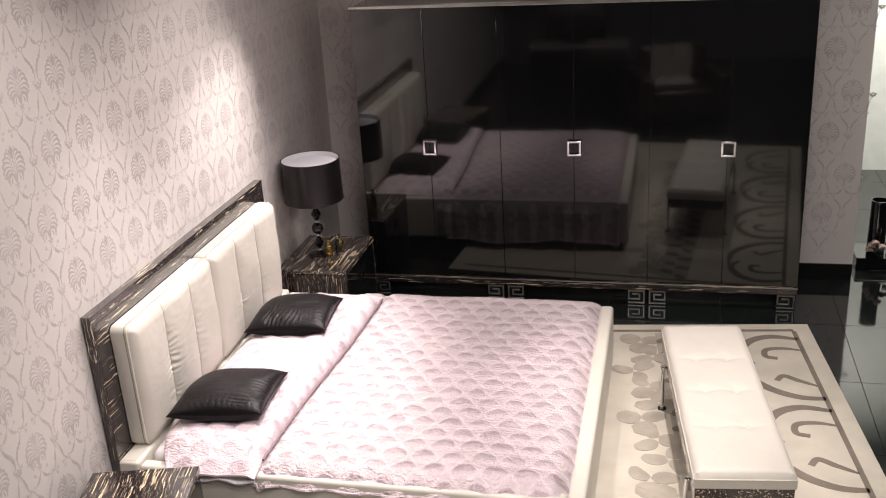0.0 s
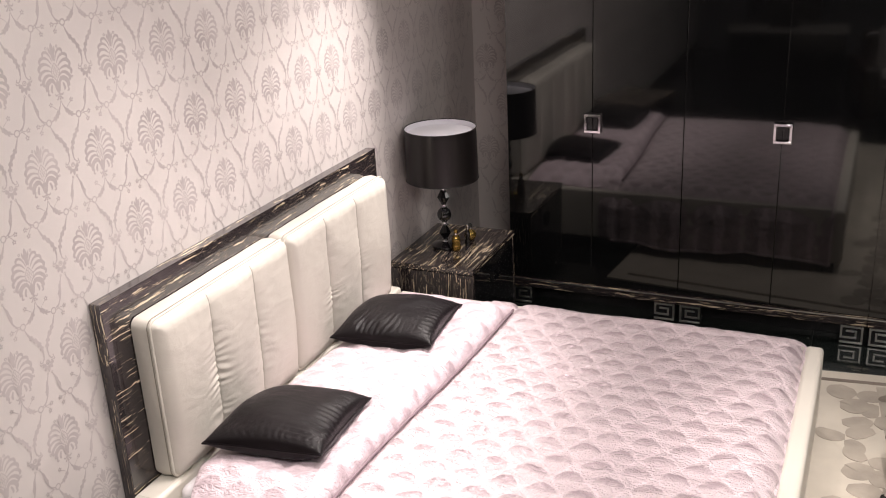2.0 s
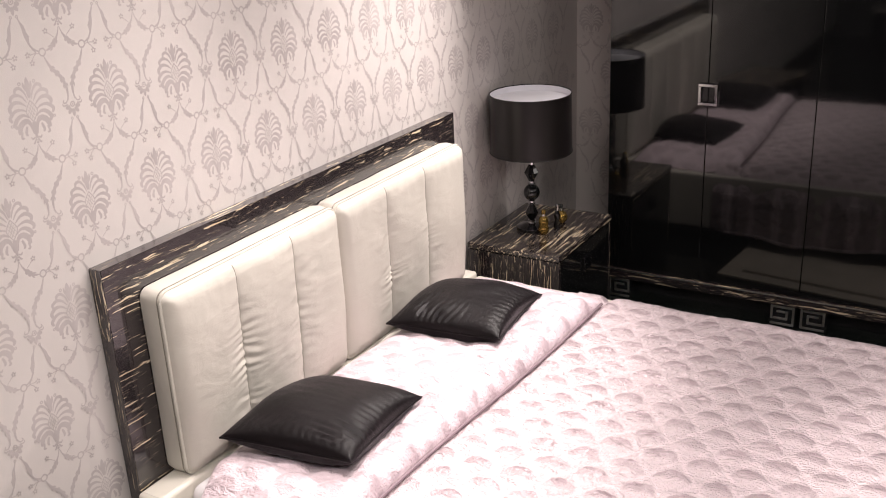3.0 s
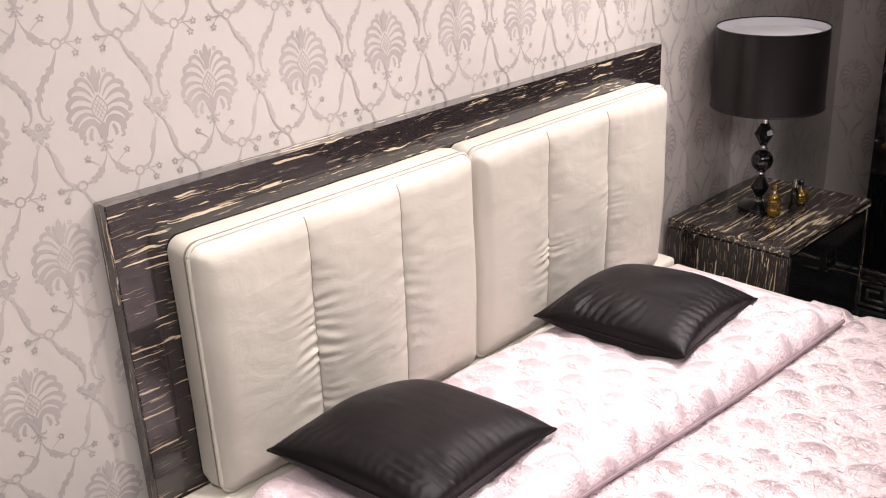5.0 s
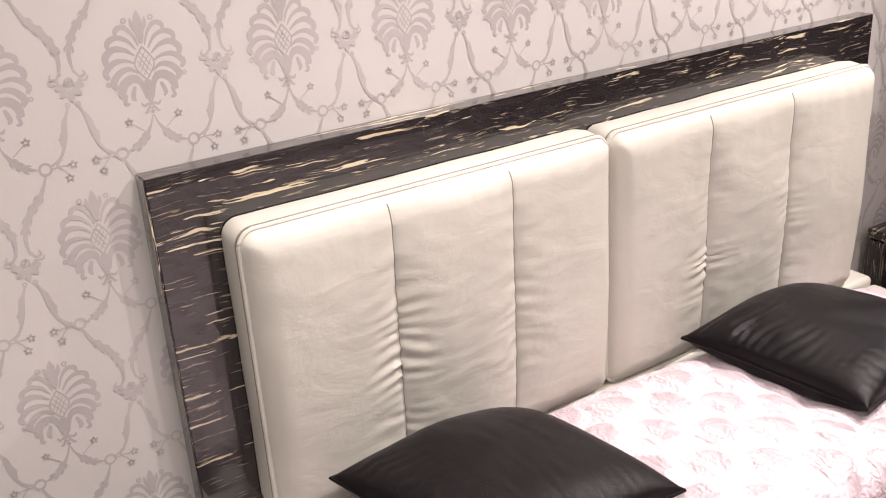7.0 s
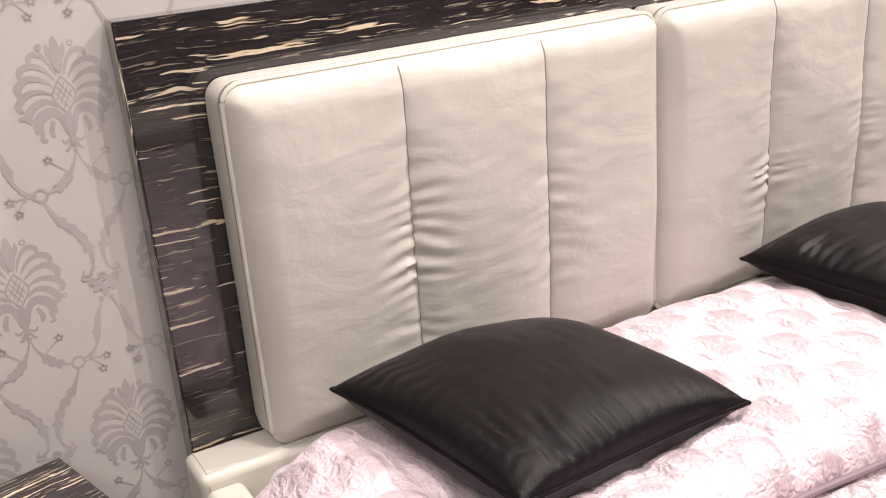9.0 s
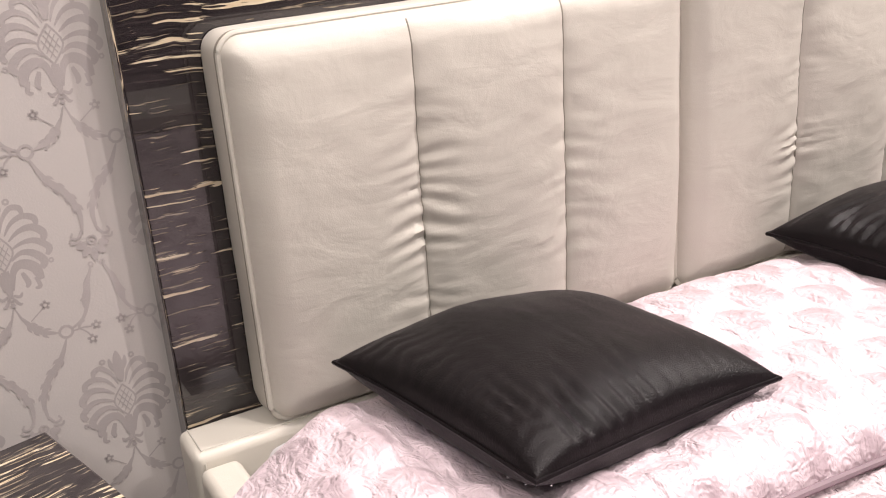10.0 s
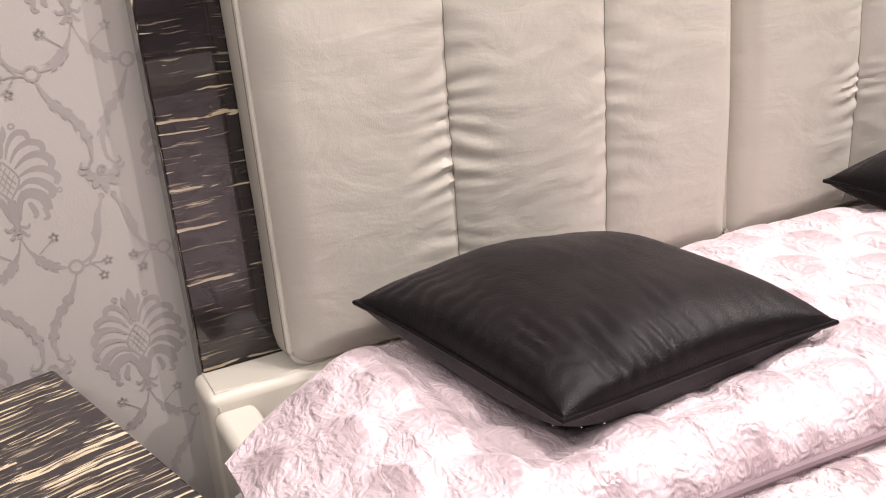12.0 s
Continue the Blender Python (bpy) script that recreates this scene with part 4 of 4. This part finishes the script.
def make_bench():
    bench = thing("bench", "cream leather tufted bench with ebony frame and chrome legs", "bench")
    x0, x1, y0, y1 = 2.550, 3.010, -0.815, 0.72
    tufts = [(2.70, -0.42), (2.70, 0.28), (2.86, -0.42), (2.86, 0.28), (2.70, -0.07), (2.86, -0.07)]

    def place(u, v):
        x, y = x0 + (x1 - x0) * u, y0 + (y1 - y0) * v
        d = min(x - x0, x1 - x, y - y0, y1 - y)
        e = min(1, d / 0.045)
        e = math.sqrt(max(0, 1 - (1 - e) ** 2))
        z = 0.432 + 0.044 * e + 0.006 * math.sin(math.pi * u) * math.sin(math.pi * v)
        for tx, ty in tufts:
            r2 = ((x - tx) / 0.045) ** 2 + ((y - ty) / 0.045) ** 2
            z -= 0.013 * math.exp(-r2)
            z -= 0.004 * math.exp(-((y - ty) / 0.012) ** 2) * math.exp(-((x - tx) / 0.14) ** 2)
        z += 0.003 * noise.noise((x * 7, y * 7, 3)) * e
        return x, y, z
    bm = grid_mesh(48, 120, place)
    ext = bmesh.ops.extrude_face_region(bm, geom=bm.faces[:])
    for v in ext["geom"]:
        if isinstance(v, bmesh.types.BMVert):
            v.co.z = 0.384
    seat = part("seat", bm, CREAM, bench, "cream leather seat with button tufts")
    loop = [(x0, y0, 0.432), (x1, y0, 0.432), (x1, y1, 0.432), (x0, y1, 0.432)]
    line = []
    for a, b in zip(loop, loop[1:] + loop[:1]):
        line += [tuple(a[k] + (b[k] - a[k]) * i / 12 for k in range(3)) for i in range(12)]
    part("piping", tube(bmesh.new(), line, 0.0035, 6, closed=True), PIPING, seat)
    for tx, ty in tufts:
        part("button", lathe([(0.011, 0), (0.009, 0.004), (0, 0.006)], 14, (tx, ty, 0.463)), PIPING, seat)
    part("frame", boxed(x0 + 0.006, x1 - 0.006, y0 + 0.006, y1 - 0.006, 0.300, 0.3835, bevel=0.004), EBONY_Y, bench, "streaked ebony frame")
    for y in (y0 + 0.20, y1 - 0.22):
        for x, s in ((x0 - 0.004, -1), (x1 + 0.004, 1)):
            leg = tube(bmesh.new(), [(x - s * 0.02, y, 0.305), (x, y, 0.30), (x + s * 0.006, y + 0.008, 0.16), (x + s * 0.004, y + 0.01, 0.022)], 0.011, 10)
            part("leg", leg, CHROME, bench, "slim chrome leg")
            part("foot", lathe([(0, 0.0125), (0.026, 0.0125), (0.026, 0.018), (0.014, 0.024), (0, 0.024)], 20, (x + s * 0.004, y + 0.01, 0.004)), KEY_DARK, bench)
        part("crossbar", tube(bmesh.new(), [(x0, y, 0.296), ((x0 + x1) / 2, y, 0.292), (x1, y, 0.296)], 0.009, 8), CHROME, bench)
    return bench


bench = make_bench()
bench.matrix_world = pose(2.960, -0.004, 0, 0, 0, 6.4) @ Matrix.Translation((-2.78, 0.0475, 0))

# ---- carpet ----


def make_carpet():
    carpet = thing("carpet", "cream pile carpet with taupe scrolls and border", "carpet")
    x0, x1, y0, y1 = 0.9, 3.62, -2.15, 1.775
    part("carpet_field", boxed(x0, x1, y0, y1, -0.0035, 0.0125, bevel=0.005), PILE, carpet, "cream cut pile")

    def lay(name, quads, mat, h=0.0145):
        bm = bmesh.new()
        for q in quads:
            vs = [bm.verts.new((a, b, h)) for k, (a, b) in enumerate(q)]
            bm.faces.new(vs)
        bmesh.ops.remove_doubles(bm, verts=bm.verts, dist=0.0004)
        ext = bmesh.ops.extrude_face_region(bm, geom=bm.faces[:])
        for v in ext["geom"]:
            if isinstance(v, bmesh.types.BMVert):
                v.co.z = 0.012
        part(name, bm, mat, carpet, "taupe cut pile")

    i = 0.115
    q = ribbon([(x1 - i, y0 + i), (x1 - i, 0), (x1 - i, y1 - i)], 0.03, (1, 1), 10)
    q += ribbon([(x1 - i, y1 - i + 0.015), (2.9, y1 - i + 0.015), (x0 + i, y1 - i + 0.015)], 0.03, (1, 1), 10)
    lay("border", q, PILE_DARK)
    line = x1 - i
    for cy in (1.18, 0.26, -0.66, -1.58):
        c = line - 0.20
        for stroke in (
            ribbon([(line, cy + 0.36), (c + 0.03, cy + 0.40), (c - 0.12, cy + 0.33), (c - 0.20, cy + 0.16), (c - 0.14, cy + 0.02)], 0.06, (0.55, 0.35), 10),
            ribbon([(c - 0.22, cy + 0.12), (c - 0.21, cy - 0.12), (c - 0.10, cy - 0.30), (c + 0.05, cy - 0.40), (line, cy - 0.42)], 0.06, (0.15, 0.6), 10),
            ribbon([(line - 0.01, cy + 0.20), (c + 0.08, cy + 0.23), (c - 0.03, cy + 0.21), (c - 0.05, cy + 0.12), (c + 0.02, cy + 0.09)], 0.04, (0.3, 0.9), 8),
            ribbon([(line - 0.01, cy - 0.27), (c + 0.09, cy - 0.20), (c + 0.01, cy - 0.14), (c - 0.04, cy - 0.20)], 0.04, (0.3, 0.9), 8)):
            lay("scroll", stroke, PILE_DARK)
    # darker stripe strewn with pale ovals
    sx0, sx1 = 2.575, 2.80
    lay("stripe", ribbon([((sx0 + sx1) / 2, y0 + i), ((sx0 + sx1) / 2, 0), ((sx0 + sx1) / 2, y1 - i - 0.02)], sx1 - sx0, (1, 1), 14), PILE_MID, 0.0138)
    for k in range(19):
        cy = y1 - 0.25 - k * 0.185
        for p, cx in enumerate((sx0 + 0.055, sx1 - 0.06)):
            a = 0.5 + 0.5 * math.sin(k * 1.7 + p * 2)
            ca, sa = math.cos(a), math.sin(a)
            lay("oval", [[(cx + 0.062 * ca * math.cos(w) - 0.036 * sa * math.sin(w), cy + 0.09 * p + 0.062 * sa * math.cos(w) + 0.036 * ca * math.sin(w)) for w in (2 * math.pi * j / 12 for j in range(12))]], PILE_DARK, 0.0146)
    for k in range(15):
        cy = 1.50 - k * 0.20
        cx = 2.47 + 0.07 * math.sin(k * 2.1)
        for p in range(3):
            a = p * 2.1 + k * 1.3
            lay("petal", ribbon([(cx + 0.015 * math.cos(a), cy + 0.015 * math.sin(a)), (cx + 0.085 * math.cos(a + 0.35), cy + 0.085 * math.sin(a + 0.35)), (cx + 0.15 * math.cos(a + 0.1), cy + 0.15 * math.sin(a + 0.1))], 0.12 + 0.03 * math.sin(k * 5 + p), (0.4, 0.35), 7), PILE_MID, 0.0142 + 0.0005 * p)
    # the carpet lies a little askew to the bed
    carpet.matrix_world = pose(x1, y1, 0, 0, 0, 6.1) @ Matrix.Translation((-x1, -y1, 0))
    return carpet


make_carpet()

# ---- next bay seen past the wall's end ----


def make_vase(x, y):
    stand = thing("pedestal", "low black pedestal under a vase", "pedestal", m=pose(x, y, 0))
    part("body", boxed(-0.16, 0.16, -0.16, 0.16, 0, 0.10, bevel=0.004), BLACK_LACQUER, stand)
    v = thing("vase", "tall black glass cylinder vase with flowers at its foot", "vase", m=pose(x, y, 0.1005))
    part("body", lathe([(0, 0), (0.062, 0), (0.066, 0.02), (0.062, 0.40), (0.066, 0.42), (0.060, 0.42), (0.056, 0.05), (0, 0.04)], 36), CRYSTAL, v, "black glass")
    f = thing("flower_bunch", "bunch of dusty pink artificial flowers with dark leaves", "flowers", m=pose(x + 0.05, y - 0.12, 0.1))
    rnd = random.Random(3)
    for k in range(9):
        cx, cy, cz = rnd.uniform(-0.12, 0.12), rnd.uniform(-0.12, 0.02), rnd.uniform(0.03, 0.14)
        bm = bmesh.new()
        for p in range(9):
            a = p * 2.4
            tilt = 0.35 + 0.1 * p
            bmesh.ops.create_uvsphere(bm, u_segments=8, v_segments=6, radius=0.022, matrix=pose(cx + 0.018 * math.cos(a) * tilt, cy + 0.018 * math.sin(a) * tilt, cz, 50 * math.sin(a), 50 * math.cos(a)) @ Matrix.Diagonal((1, 1, 0.3, 1)))
        part("blossom", bm, PETAL if k % 3 else LEAF, f)
        part("stem", tube(bmesh.new(), [(cx, cy, cz), (cx * 0.6, cy * 0.6, cz * 0.5), (cx * 0.4, cy * 0.4, 0.002)], 0.003, 6), LEAF, f)


make_vase(4.24, 2.95)

# ---- hall furniture behind, seen mirrored in the wardrobe ----


def make_armchair(m):
    a = thing("armchair", "dark brown leather armchair with a pale folded throw", "armchair", m=m)
    part("seat", boxed(-0.38, 0.38, -0.36, 0.30, 0.12, 0.44, bevel=0.06, segments=4), SOFA_LEATHER, a)
    part("backrest", boxed(-0.42, 0.42, -0.52, -0.34, 0.12, 0.86, bevel=0.07, segments=4), SOFA_LEATHER, a)
    for s in (-1, 1):
        part("armrest", boxed(s * 0.46 - 0.09, s * 0.46 + 0.09, -0.48, 0.34, 0.10, 0.62, bevel=0.06, segments=4), SOFA_LEATHER, a)
        for y in (-0.4, 0.25):
            part("leg", boxed(s * 0.44 - 0.03, s * 0.44 + 0.03, y - 0.03, y + 0.03, 0.0, 0.11, bevel=0.004), KEY_DARK, a)

    def drape(u, v):
        x = -0.30 + 0.5 * u
        s = v * 0.75
        y, z = (-0.30 + 0.02 * s, 0.88 - s) if s < 0.42 else (-0.29 + (s - 0.42), 0.458)
        return x + 0.02 * math.sin(s * 9), y + 0.012 * math.sin(u * 14), z + 0.010 * math.sin(u * 17 + s * 6)
    bm = grid_mesh(24, 24, drape)
    ext = bmesh.ops.extrude_face_region(bm, geom=bm.faces[:])
    for v in ext["geom"]:
        if isinstance(v, bmesh.types.BMVert):
            v.co += Vector((0, 0.008, 0.008))
    part("throw", bm, PALE_THROW, a, "pale crumpled throw")
    return a


make_armchair(pose(2.75, -3.25, 0, 0, 0, -14))
side = thing("sideboard", "low dark lacquered sideboard under a black screen", "sideboard")
part("body", boxed(0.75, 2.05, -5.2, -4.75, 0.08, 0.62, bevel=0.005), BLACK_LACQUER, side)
part("top", boxed(0.73, 2.07, -5.22, -4.73, 0.6205, 0.66, bevel=0.004), PALE_THROW, side, "pale top")
for x in (0.85, 1.95):
    part("foot", boxed(x - 0.04, x + 0.04, -5.15, -4.8, 0.0, 0.079, bevel=0.003), KEY_DARK, side)
screen = thing("television", "black flat screen on a pale sideboard top", "television")
part("panel", boxed(0.95, 1.75, -5.02, -4.98, 0.72, 1.18, bevel=0.004), CRYSTAL, screen)
part("stand", boxed(1.2, 1.5, -5.1, -4.9, 0.6605, 0.719, bevel=0.003), KEY_DARK, screen)

# ---- floor tiles, last ----
floor = bpy.data.objects["floor"]
TILE = 0.8
tile_bm = boxed(-TILE / 2 + 0.0015, TILE / 2 - 0.0015, -TILE / 2 + 0.0015, TILE / 2 - 0.0015, -0.012, 0.0, bevel=0.0008, segments=1)
tile_mesh = bpy.data.meshes.new("tile")
tile_bm.to_mesh(tile_mesh)
tile_bm.free()
tile_mesh.materials.append(FLOOR)
for i in range(11):
    for j in range(17):
        t = new("tile", tile_mesh)
        t.parent = floor
        t.location = (0.25 + i * TILE, -6.6 + j * TILE, 0.0)
